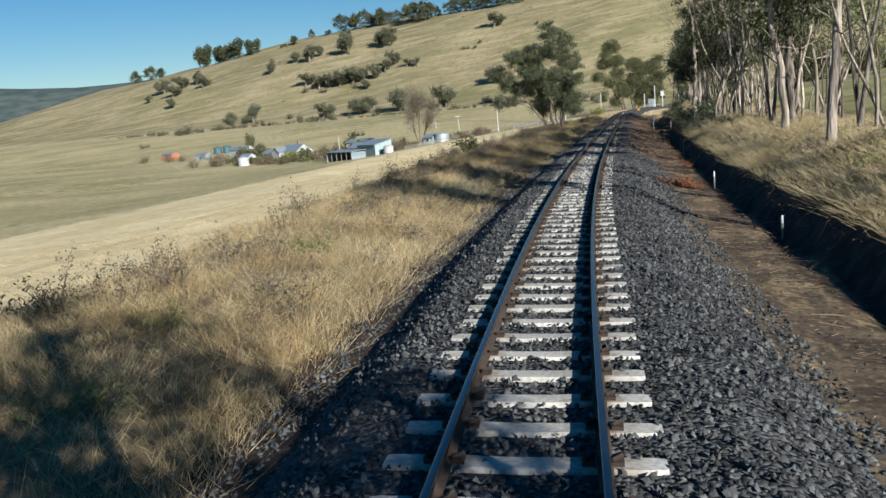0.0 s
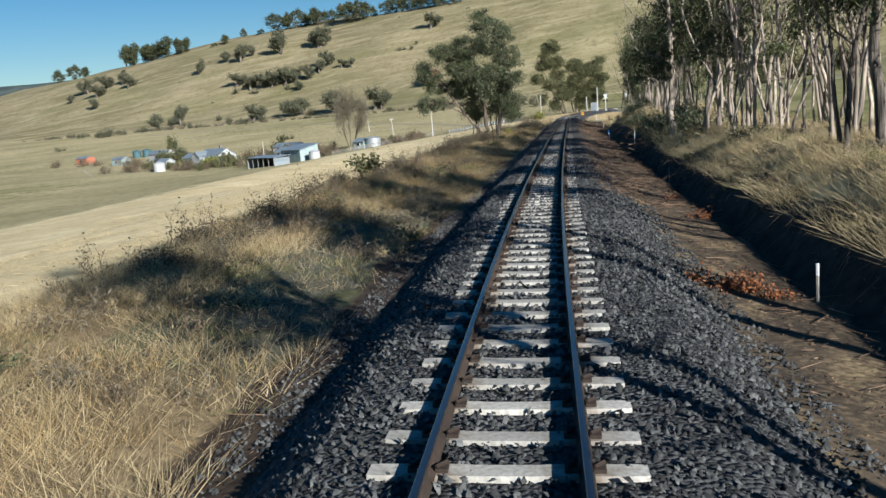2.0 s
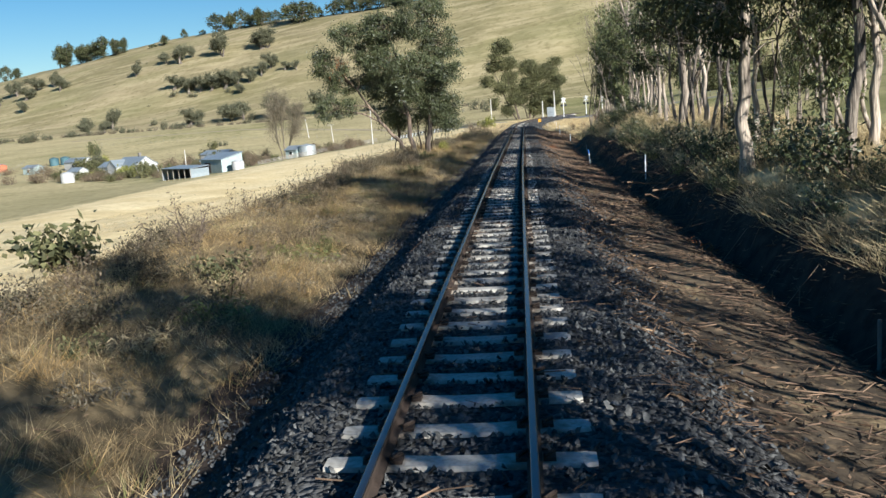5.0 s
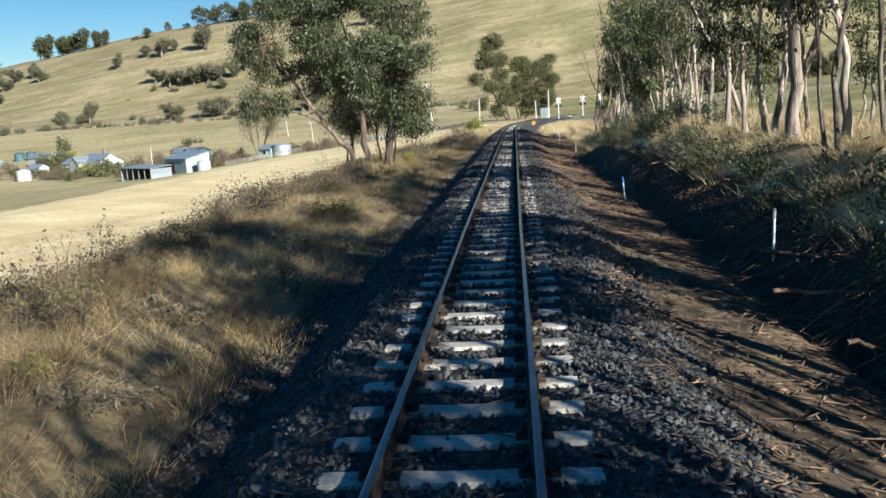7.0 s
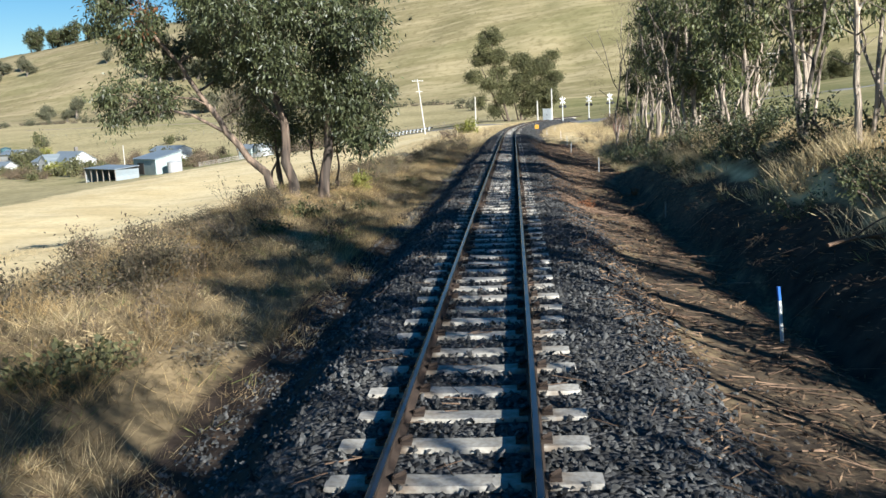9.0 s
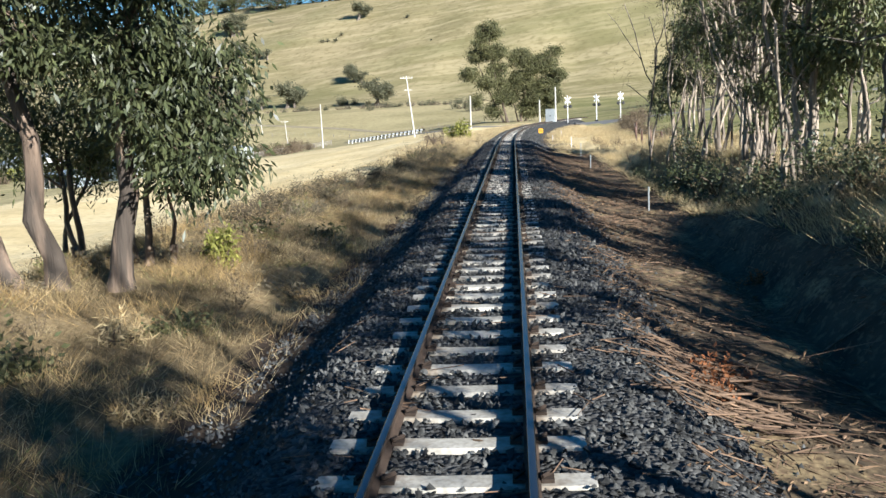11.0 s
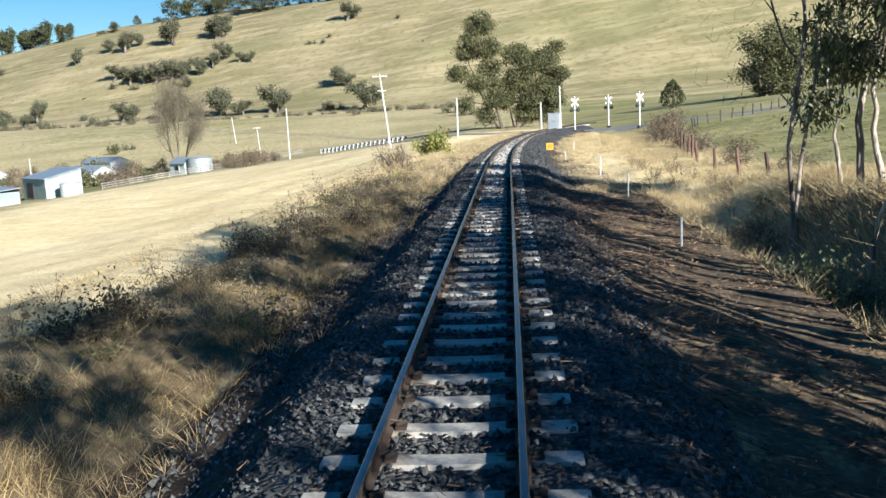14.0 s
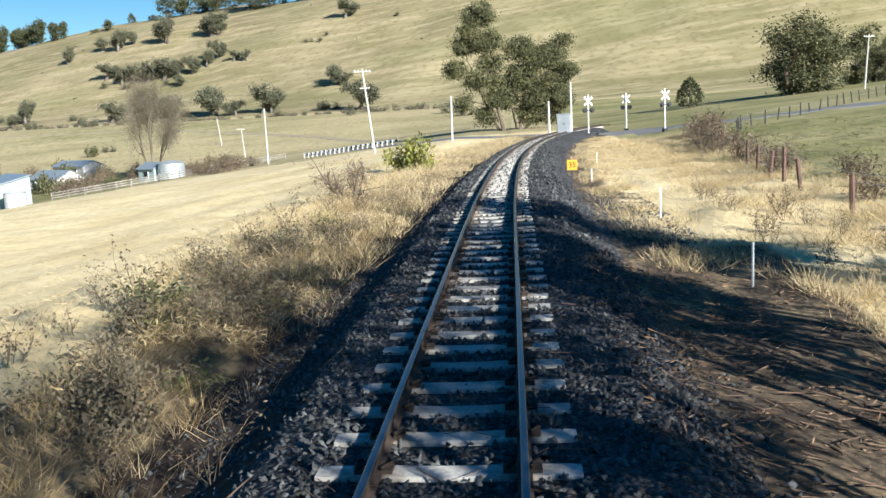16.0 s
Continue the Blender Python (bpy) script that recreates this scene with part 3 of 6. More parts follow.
def bole(soup, rs, pts, r0, r1, n=10, rough=0.05):
    """A trunk through a few points, flared at the foot; returns its sample points and radii."""
    pts = np.array(pts, float)
    d = np.concatenate([[0], np.cumsum(np.linalg.norm(np.diff(pts, axis=0), axis=1))])
    t = np.linspace(0, d[-1], 14)
    p = np.stack([np.interp(t, d, pts[:, i]) for i in range(3)], 1)
    for _ in range(2):
        p[1:-1] = 0.25 * p[:-2] + 0.5 * p[1:-1] + 0.25 * p[2:]
    p[2:] += np.cumsum(rs.normal(size=(12, 3)) * rough, 0) * np.array([1, 1, 0.2])
    r = r0 + (r1 - r0) * (t / t[-1]) ** 0.8
    r = r * rs.uniform(0.93, 1.07, 14)
    foot = p[0] + (p[1] - p[0]) * np.array([[-0.35], [0.0], [0.28]])
    soup.tube(np.concatenate([foot, p[1:]]), np.concatenate([[r0 * 1.9, r0 * 1.45, r0 * 1.1], r[1:]]), n)
    return p, r


def hanging_leaves(tips, rs, per, spread, length, width, hang=1.3):
    """Drooping bunches of lance leaves round the twig ends."""
    k = len(tips)
    c = np.repeat(np.array(tips), per, 0)
    size = np.repeat(rs.uniform(0.6, 1.3, k), per)[:, None]
    off = rs.normal(size=c.shape) * spread * size * np.array([1, 1, 0.75])
    c = c + off + np.array([0, 0, -0.5]) * spread * size
    way = rs.normal(size=c.shape) * 0.8 + off / (spread + 1e-6) * 0.3 + np.array([0, 0, -hang])
    n = len(c)
    return mesh_np("crown", *leaves(c, way, rs.uniform(0.6, 1.25, n) * length, rs.uniform(0.7, 1.2, n) * width, rs))


def lobed_gum(name, label, seed, stems, lobes, sub=9, per=60, spread=0.3, leaf=0.24, width=0.07, bark="bark", leafm="leaf_dark", group="", flat=0.8, twig=0.012, bare=0):
    """A gum whose crown is a set of separate leafy lobes (x, y, z, radius) on limbs from its stems (points, foot radius, head radius)."""
    rs = np.random.RandomState(seed)
    top = thing(name, label, "tree", group=group)
    soup, tips, samples = Soup(), [], []
    for pts, r0, r1 in stems:
        p, r = bole(soup, rs, pts, r0, r1, 10 if r0 > 0.1 else 7, 0.3 * r0 ** 0.6)
        samples += [(q, w_) for q, w_ in zip(p[4:], r[4:])]
    for x, y, z, r in lobes:
        c = np.array([x, y, z], float)
        cost = [np.linalg.norm(q - c) + 2.5 * max(0.0, q[2] - (z - 0.35 * math.hypot(q[0] - x, q[1] - y))) for q, _ in samples]
        a, ra = samples[int(np.argmin(cost))]
        mid = 0.5 * (a + c) + np.array([0, 0, 0.12 * np.linalg.norm(c - a)]) + rs.normal(size=3) * 0.08 * r
        t = np.linspace(0, 1, 7)[:, None]
        limb = (1 - t) ** 2 * a + 2 * t * (1 - t) * mid + t * t * c
        limb[1:] += rs.normal(size=(6, 3)) * 0.05 * r
        la = min(ra * 0.75, 0.035 + 0.035 * r)
        soup.tube(limb, np.linspace(la, 0.35 * la, 7), 6)
        for k in range(max(3, int(sub * r * r))):
            v = rs.normal(size=3)
            v /= np.linalg.norm(v)
            e = c + v * r * rs.uniform(0.35, 1.0) ** 0.6 * np.array([1, 1, flat])
            q = limb[rs.randint(3, 7)]
            m = 0.5 * (q + e) + rs.normal(size=3) * 0.1 * r
            soup.tube([q, m, e], [twig * 1.6, twig * 1.2, twig * 0.6], 3)
            tips.append(e)
    for k in range(bare):
        a, ra = samples[rs.randint(0, len(samples))]
        v = rs.normal(size=3) + np.array([0, 0, 0.5])
        v /= np.linalg.norm(v)
        ln = rs.uniform(0.8, 2.2)
        soup.tube([a, a + v * ln * 0.5 + rs.normal(size=3) * 0.12, a + v * ln + np.array([0, 0, 0.2 * ln])], [min(0.035, ra * 0.5), 0.02, 0.006], 4)
    part("trunk", soup.mesh("trunk"), M[bark], top)
    if tips:
        part("crown", hanging_leaves(tips, rs, per, spread, leaf, width), M[leafm], top)
    return top


def place(ob, x, y, turn=0.0, s=1.0, sink=0.05, sz=None):
    ob.matrix_basis = pose(x, y, gz(x, y) - sink, 0, 0, turn)
    ob.scale = (s, s, sz or s)
    return ob


def again(ob, x, y, turn, s, sink=0.05, sz=None, tilt=0.0):
    ob2 = copy_thing(ob, pose(x, y, gz(x, y) - sink, tilt, 0, turn))
    ob2.scale = (s, s, sz or s)
    return ob2


def height(ob):
    return max(v.co.z for c in ob.children for v in c.data.vertices)


def breadth(ob):
    return 2 * max(abs(v.co.x) for c in ob.children for v in c.data.vertices) * 0.9


# the lone gum beside the line: a leaning stem, a dark upright one and a stem of peeling pinkish bark
LONE = [(-6.3, 3.9, 1.05), (-5.0, 3.9, 0.7), (-5.4, 5.9, 1.2), (-3.0, 5.6, 1.35), (-2.4, 4.6, 0.7), (-1.3, 4.9, 1.3), (0.2, 4.8, 1.1), (1.6, 4.4, 1.15), (2.1, 2.5, 1.05), (1.5, 3.3, 0.8), (2.6, 3.6, 0.9),
        (0.8, 9.9, 2.0), (-1.8, 9.2, 1.8), (-4.4, 9.0, 1.3), (-6.0, 7.1, 1.35), (2.2, 8.0, 1.5), (2.5, 5.9, 1.2), (-1.3, 6.7, 1.9), (0.9, 6.2, 1.5), (-0.3, 11.8, 1.4), (-3.3, 7.6, 1.3)]
rl = random.Random(5)
lone = lobed_gum("gum_tree", "large spreading gum tree with leaning trunks and dark hanging leaves", 11,
                 [([(-0.8, -0.3, 0), (-1.5, -0.2, 1.2), (-2.4, 0, 2.6), (-3.4, 0.1, 4.2), (-5.0, 0.3, 6.4)], 0.17, 0.05), ([(-0.3, 0, 0), (-0.35, 0, 2), (-0.7, 0.1, 5), (-1.1, 0, 8.6)], 0.2, 0.06),
                  ([(0.65, 0.4, 0), (0.85, 0.4, 1.6), (0.95, 0.4, 3.6), (0.55, 0.3, 6.5), (0.4, 0.2, 10.8)], 0.19, 0.05)],
                 [(x, rl.uniform(-0.9, 0.9) * (1.6 if z > 4 else 0.8), z, r) for x, z, r in LONE], sub=13, per=185, spread=0.27, leaf=0.2, width=0.058, bark="bark_lone", leafm="leaf_lone", bare=20)
place(lone, -7.2, 105.2)
rs = np.random.RandomState(13)
part("dead_leaves", hanging_leaves([np.array([-5.6 + rs.normal() * 0.4, rs.normal() * 0.4, 6.6 + rs.normal() * 0.35]) for k in range(9)], rs, 34, 0.16, 0.2, 0.06), M["fern"], lone, "bunch of dead orange leaves")
young = gum_tree("gum_tree", "young low gum tree with hanging green leaves", 12, [(0, 0, 0.12, 0.1, 2.0, 0.07), (-0.3, 0.1, -0.1, 0.25, 1.9, 0.06), (0.3, 0.3, 0.3, 0.0, 1.6, 0.05)],
                 depth=2, per_tip=60, spread=0.3, leaf=0.17, width=0.04, bark="bark_lone", leafm="leaf", up=0.06, split=(3, 4), bare=0.35)
place(young, -6.9, 107.6, 0, 1.15)
again(young, -9.0, 109.0, 120, 1.1)

# gums in the belt: bare boles below, dark hanging lobes above
def belt_gum(seed, stems, lo, hi, n, label, bark="bark", leafm="leaf_dark", out=1.5, rmean=1.0, bare=22, per=64):
    """stems: (foot x, foot y, lean x, lean y, height, radius)."""
    q = random.Random(seed)
    made, lobes = [], []
    for x, y, lx, ly, h, r in stems:
        bend = q.uniform(-0.3, 0.3), q.uniform(-0.3, 0.3)
        made.append(([(x, y, 0), (x + 0.2 * lx * h + bend[0], y + 0.2 * ly * h + bend[1], 0.25 * h), (x + 0.6 * lx * h - bend[0], y + 0.6 * ly * h, 0.6 * h), (x + lx * h, y + ly * h, h)], r, 0.3 * r))
        for k in range(n):
            f = lo + (hi - lo) * (k + q.uniform(0.2, 0.8)) / n
            a = q.uniform(0, 6.28)
            d = out * q.uniform(0.35, 1.0) * (1.15 - 0.6 * (f - lo) / (hi - lo))
            lobes.append((x + lx * h * f + d * math.cos(a), y + ly * h * f + d * math.sin(a), h * f + q.uniform(0, 0.6), rmean * q.uniform(0.7, 1.3)))
    return lobed_gum("gum_tree", label, seed, made, lobes, sub=9, per=per, spread=0.27, leaf=0.26, width=0.078, bark=bark, leafm=leafm, group="gums in the belt", bare=bare)


belt = [belt_gum(21, [(0, 0, 0.03, 0.04, 10.2, 0.17)], 0.36, 0.98, 9, "tall gum tree with rough grey bark and dark leaves"),
        belt_gum(22, [(-0.15, 0, -0.06, 0.0, 9.8, 0.15), (0.25, 0.2, 0.08, 0.05, 9, 0.12)], 0.4, 1.0, 5, "twin-stemmed gum tree with streaked peeling bark", "bark_pale"),
        belt_gum(23, [(0, 0, 0.12, -0.06, 9, 0.085), (0.3, 0.3, -0.1, 0.08, 8.0, 0.07)], 0.5, 1.02, 4, "slender leaning gum with thin grey stems", out=1.1, rmean=0.75, bare=24),
        belt_gum(24, [(0, 0, -0.05, 0.03, 11.2, 0.23)], 0.34, 0.96, 11, "stout gum tree with pale peeling bark", "bark_pale", out=1.9, rmean=1.05),
        belt_gum(28, [(0, 0, 0.05, 0.05, 8.2, 0.12), (0.6, -0.4, -0.1, -0.05, 7.2, 0.1), (-0.5, 0.4, -0.04, 0.1, 6.6, 0.07)], 0.34, 1.0, 5, "bushy gum tree with pale stems and hanging foliage", "bark_pale", leafm="leaf", out=1.3, rmean=0.9),
        belt_gum(30, [(0, 0, 0.1, 0.02, 9.6, 0.13)], 0.48, 1.0, 6, "pale gum tree with a thin open crown", "bark_pale", "leaf", out=1.4, rmean=0.85, bare=28)]
dead = gum_tree("bare_tree", "thin dead tree with bare grey branches", 31, [(0, 0, 0.1, 0.05, 4.5, 0.06), (0.3, 0.2, -0.15, 0.1, 3.8, 0.05)], depth=2, per_tip=5, spread=0.25, leaf=0.4, width=0.01, bark="bark_pale", leafm="bark_dark", group="thin trees in the belt")
sapling = gum_tree("sapling", "thin dark sapling with sparse leaves", 32, [(0, 0, 0.05, 0.0, 3.6, 0.045), (0.2, 0.15, -0.1, 0.1, 3.0, 0.035)], depth=2, per_tip=14, spread=0.4, leaf=0.22, width=0.06, bark="bark_dark", leafm="leaf", group="thin trees in the belt")

# (x, y, variant, size): the boles along the front of the belt
BELT = [(7.7, 34.3, 5, 1.1), (8.9, 39.8, 0, 1.0), (8.15, 40.3, 2, 1.0), (9.2, 33.8, 5, 0.9), (9.4, 30.4, 2, 1.1), (9.3, 54.1, 5, 0.72), (9.05, 51.6, 5, 0.7), (8.1, 55.2, 2, 0.72), 
        (7.75, 61.6, 0, 0.88), (6.6, 65.6, 3, 0.86), (7.8, 69.1, 5, 0.8), (8.65, 70.2, 2, 0.75), (7.6, 78.1, 2, 0.9), (7.65, 75.2, 2, 0.9), (8.5, 80.2, 5, 0.95), (9.4, 79.0, 2, 1.1), (7.95, 82.4, 3, 0.85), (8.35, 85.6, 1, 0.75),
        (8.0, 87.4, 5, 0.7), (7.8, 91.7, 5, 0.72), (7.95, 94.3, 5, 0.65), (7.7, 97.1, 2, 0.8), (8.1, 98.6, 5, 0.75), (8.4, 105.5, 5, 0.8), (8.75, 106.4, 4, 0.85), (8.75, 116.2, 4, 1.12), (9.4, 119.0, 5, 1.05), (9.0, 121.4, 4, 0.8), (9.7, 114.8, 4, 0.8), (9.3, 117.4, 4, 0.85), (9.2, 112.0, 5, 1.0), 
        (9.6, 124.1, 5, 1.12), (9.6, 129.6, 2, 0.85), (10.0, 132.6, 5, 0.85), (10.05, 134.3, 2, 0.85), (10.1, 136.7, 1, 0.78), (10.0, 140.4, 4, 0.95), (13.4, 144.4, 4, 1.05), (15.2, 141.0, 0, 1.0), 
        # added trees from here on, several out of view, placed for their cast shade
        (9.0, 22.4, 5, 1.25), (8.0, 17.6, 5, 1.25), (9.6, 16.4, 5, 1.2), (7.6, 26.0, 5, 1.15), (7.6, -9.2, 3, 1.0), (8.4, -5.4, 0, 0.98), (9.0, -3.8, 5, 0.85), (9.8, 45.2, 2, 0.75), (9.2, 101.6, 4, 0.9),
        (9.6, 66.3, 4, 0.72), (9.9, 69.5, 4, 0.5), (9.8, 61.2, 5, 1.05), (9.4, 64.5, 5, 1.0), (10.2, 73.0, 4, 0.5), (10.2, 83.0, 4, 0.5), (10.2, 93.5, 4, 0.5)]
rb = random.Random(8)
first = set()
for x, y, k, s in BELT:
    if k in first:
        again(belt[k], x, y, rb.uniform(0, 360), s)
    else:
        place(belt[k], x, y, rb.uniform(0, 360), s)
        first.add(k)
place(dead, 8.8, 26.0)
place(sapling, 10.8, 36.5)
for x, y, s in ((8.6, 55.5, 1.6), (8.0, 89.8, 1.7), (8.3, 52.6, 1.4), (7.8, 57.8, 1.7), (9.5, 122.7, 1.7), (9.55, 126.0, 1.6), (9.4, 129.6, 1.7)):
    again(dead, x, y, 40 * y, s)
for i in range(56):
    y = rb.uniform(40, 62) if i < 22 else rb.uniform(62, 140)
    x = rb.uniform(8.0, 11.5) if i % 3 else rb.uniform(10, 16) + float(cx(y))
    again(sapling if i % 9 == 0 else dead, x, y, rb.uniform(0, 360), rb.uniform(0.8, 1.7), tilt=rb.uniform(-6, 6))

# trees by the crossing and on the far side of the paddock
rl = random.Random(6)
xtree = lobed_gum("gum_tree", "tall open gum tree with clumped foliage behind the crossing", 41, [([(-1.0, 0, 0), (-2.0, 0, 5), (-3.4, 0, 12), (-4.6, 0, 20)], 0.34, 0.08), ([(-1.8, 0.6, 0), (-4.0, 0.6, 5), (-6.4, 0.5, 10), (-7.4, 0, 15)], 0.24, 0.07)],
                  [(x, rl.uniform(-1.6, 1.6), z, 1.2 * r) for x, z, r in ((-4.8, 20.5, 2.3), (-7.3, 15.4, 1.8), (-3.2, 16.0, 1.9), (-9.2, 11.4, 1.5), (-5.3, 9.4, 1.7), (-3.0, 12.2, 1.7), (-2.0, 6.4, 1.9), (-4.0, 3.0, 1.5), (-6.6, 18.4, 1.3), (-1.6, 9.2, 1.5), (-7.5, 5.6, 1.2))],
                  sub=7.5, per=110, spread=0.55, leaf=0.42, width=0.16, bark="bark_dark", leafm="leaf_olive", twig=0.03)
place(xtree, 0.2, 287)
xtree2 = lobed_gum("gum_tree", "broad gum tree with several stems and loose olive foliage", 42, [([(2.0, 0, 0), (2.3, 0, 5), (2.8, 0, 13)], 0.3, 0.08), ([(3.0, 0.5, 0), (5.0, 0.4, 5), (7.6, 0.2, 12)], 0.28, 0.07), ([(1.4, 0.5, 0), (0.6, 0.4, 4), (0.2, 0.2, 9)], 0.2, 0.06)],
                   [(x, rl.uniform(-1.8, 1.8), z, 1.28 * r) for x, z, r in ((2.4, 14.4, 2.1), (7.6, 13.0, 2.2), (4.8, 12.6, 1.9), (2.6, 9.4, 2.4), (8.2, 8.2, 2.2), (10.3, 10.2, 1.5), (5.4, 6.0, 2.3), (-0.6, 6.0, 1.7), (9.4, 5.2, 1.6), (9.8, 15.6, 1.1), (3.4, 3.0, 1.7), (7.0, 2.6, 1.5))],
                   sub=7.5, per=110, spread=0.55, leaf=0.42, width=0.16, bark="bark_dark", leafm="leaf_olive", twig=0.03)
place(xtree2, 0.2, 288.5)
wide = gum_tree("gum_tree", "broad bushy gum tree with dense olive foliage", 42, [(0, 0, 0.1, 0, 3.6, 0.3), (0.9, 0.3, 0.45, 0.1, 3.2, 0.24), (-0.9, 0.3, -0.45, 0.1, 3.2, 0.24)], depth=3, per_tip=64, spread=0.42, leaf=0.23, width=0.1, leafm="leaf_olive", up=0.03, split=(3, 4), bare=0.1, bark="bark_lone", fine=0.03, angle=(0.5, 1.2))
place(wide, 60, 318, 70, 36 / breadth(wide), 2.5, sz=19 / height(wide))
again(wide, 80, 330, 140, 1.5, 2.0)
again(wide, 95, 345, 10, 1.6, 2.0)


def bush(name, label, seed, r, h, leafm, n=900, leaf=0.3, width=0.14, category="bush", group="", fine=0.02):
    """A low plant: stems and a ragged mass of leaves."""
    rs = np.random.RandomState(seed)
    top = thing(name, label, category, group=group)
    soup, tips = Soup(), []
    for j in range(7):
        a = rs.uniform(0, 6.28)
        grow(soup, rs, np.array([0.15 * r * math.cos(a), 0.15 * r * math.sin(a), -0.1]), np.array([math.cos(a) * 0.7, math.sin(a) * 0.7, 0.9]), h * rs.uniform(0.45, 0.7), 0.03 * h, 1, tips, 0.05, 0.3, (2, 3), 0.3, fine=fine * h)
    tagged(part("branching_stem", soup.mesh("stem"), M["bark_dark"], top), kind="stuff")
    part("foliage", foliage(tips, rs, max(1, n // len(tips)), 0.2 * r, leaf, width, 0.2), M[leafm], top)
    return top


hill_bush = bush("bush", "rounded dark green bush in a hedge line", 51, 2.6, 4.0, "leaf_far", 900, 0.4, 0.2, group="bushes in the valley")
place(hill_bush, -62, 470, 0, 0.8)
cyp = thing("conifer", "dense dark rounded conifer beside the road", "tree")
rs = np.random.RandomState(52)
soup = Soup()
soup.tube([(0, 0, -0.4), (0, 0, 1.5), (0.05, 0, 5.2)], [0.22, 0.17, 0.05], 7)
part("trunk", soup.mesh("trunk"), M["bark_dark"], cyp)
tips = []
for i in range(340):
    z, a = rs.uniform(0.02, 1) ** 0.9, rs.uniform(0, 6.28)
    r = 2.7 * math.sin(math.pi * (0.12 + 0.86 * z)) ** 0.7 * (1.1 - 0.45 * z) * rs.uniform(0.75, 1.08)
    tips.append((np.array([r * math.cos(a), r * math.sin(a), 0.3 + 5.6 * z]), 0.5))
part("crown", foliage(tips, rs, 10, 0.16, 0.4, 0.2, 0.1), M["leaf_dark"], cyp)
place(cyp, 37.5, 316)
hill_tree = gum_tree("paddock_tree", "round-headed gum tree on the dry hillside", 43, [(0, 0, 0.08, 0, 2.1, 0.24), (0.4, 0.2, -0.35, 0.1, 1.9, 0.18)], depth=3, per_tip=18, spread=0.36, leaf=0.34, width=0.16, leafm="leaf_far", up=0.03, split=(2, 4), bare=0.25, wander=0.35, fine=0.07, group="trees on the hillside")
hill_tree2 = gum_tree("paddock_tree", "spindly grey-green gum tree on the dry hillside", 44, [(0, 0, -0.1, 0, 2.4, 0.2), (0.5, 0, 0.3, 0, 2.0, 0.16)], depth=2, per_tip=42, spread=0.44, leaf=0.36, width=0.17, leafm="leaf_far", up=0.08, split=(3, 4), bare=0.25, angle=(0.4, 1.0), group="trees on the hillside", fine=0.07)

rl = random.Random(9)
crest = lobed_gum("paddock_tree", "tall dark gum tree with a spreading crown on the crest", 46, [([(0, 0, -0.5), (0.1, 0, 2), (0.4, 0, 4.4), (0.9, 0, 7.4)], 0.26, 0.07), ([(0, 0, 0), (-0.3, 0.1, 2), (-1.1, 0.3, 4.2), (-2.0, 0.4, 6.4)], 0.2, 0.06)],
                  [(x, rl.uniform(-1.2, 1.2), z, r) for x, z, r in ((0.9, 8.2, 1.3), (-0.6, 7.5, 1.2), (-2.2, 7.0, 1.3), (2.4, 6.8, 1.2), (-3.3, 5.6, 1.1), (1.2, 6.0, 1.2), (-1.0, 5.4, 1.1), (3.2, 5.2, 1.0), (0.2, 4.2, 0.9), (-2.4, 4.2, 0.9), (1.8, 4.0, 0.9), (-0.8, 3.0, 0.8), (0.9, 2.6, 0.7), (-3.6, 4.0, 0.7))],
                  sub=6, per=18, spread=0.42, leaf=0.62, width=0.3, bark="bark_dark", leafm="leaf_dark", twig=0.03, group="trees on the hillside")


def spread_trees(rows):
    """(source, x, y, size)."""
    seen = set()
    for ob, x, y, s in rows:
        if ob.name in seen or ob in (hill_bush,):
            again(ob, x, y, rb.uniform(0, 360), s * rb.uniform(0.8, 1.3), 3.5 if ob is crest else 0.3, s * rb.uniform(0.8, 1.05))
        else:
            place(ob, x, y, rb.uniform(0, 360), s, 0.3, s)
            seen.add(ob.name)


def uphill(s, q):
    return -163 + 0.35 * s + 0.94 * q, 551 + 0.94 * s - 0.35 * q


rows = []


def stand(kind, spots):
    """(x, y, height) in metres."""
    for x, y, h in spots:
        ob = rb.choice((hill_tree, hill_tree, hill_tree2)) if kind is None else kind
        rows.append((ob, x, y, h / height(ob)))


# along the crest
stand(crest, [(-496, 951, 26), (-476, 932, 28), (-467, 941, 22), (-439, 910, 23), (-422, 899, 26), (-413, 911, 22), (-477, 927, 20), (-610, 997, 23), (-571, 966, 22), (-563, 977, 18), (-452, 925, 24), (-430, 915, 20)])
stand(crest, [(-347, 879, 15), (-335, 903, 14), (-315, 900, 10), (-358, 877, 8), (-289, 876, 24), (-265, 864, 23), (-253, 864, 18), (-237, 846, 20), (-227, 851, 17), (-195, 822, 28), (-180, 840, 16), (-165, 829, 18), (-149, 822, 19), (-130, 810, 19), (-276, 872, 20), (-140, 818, 22), (-157, 830, 20), (-112, 800, 20), (-95, 795, 17)])
stand(crest, [(-486, 944, 27), (-459, 933, 25), (-446, 918, 26), (-405, 895, 22), (-398, 899, 19), (-242, 852, 22), (-205, 835, 24), (-187, 828, 22), (-120, 806, 21), (-104, 799, 18)])
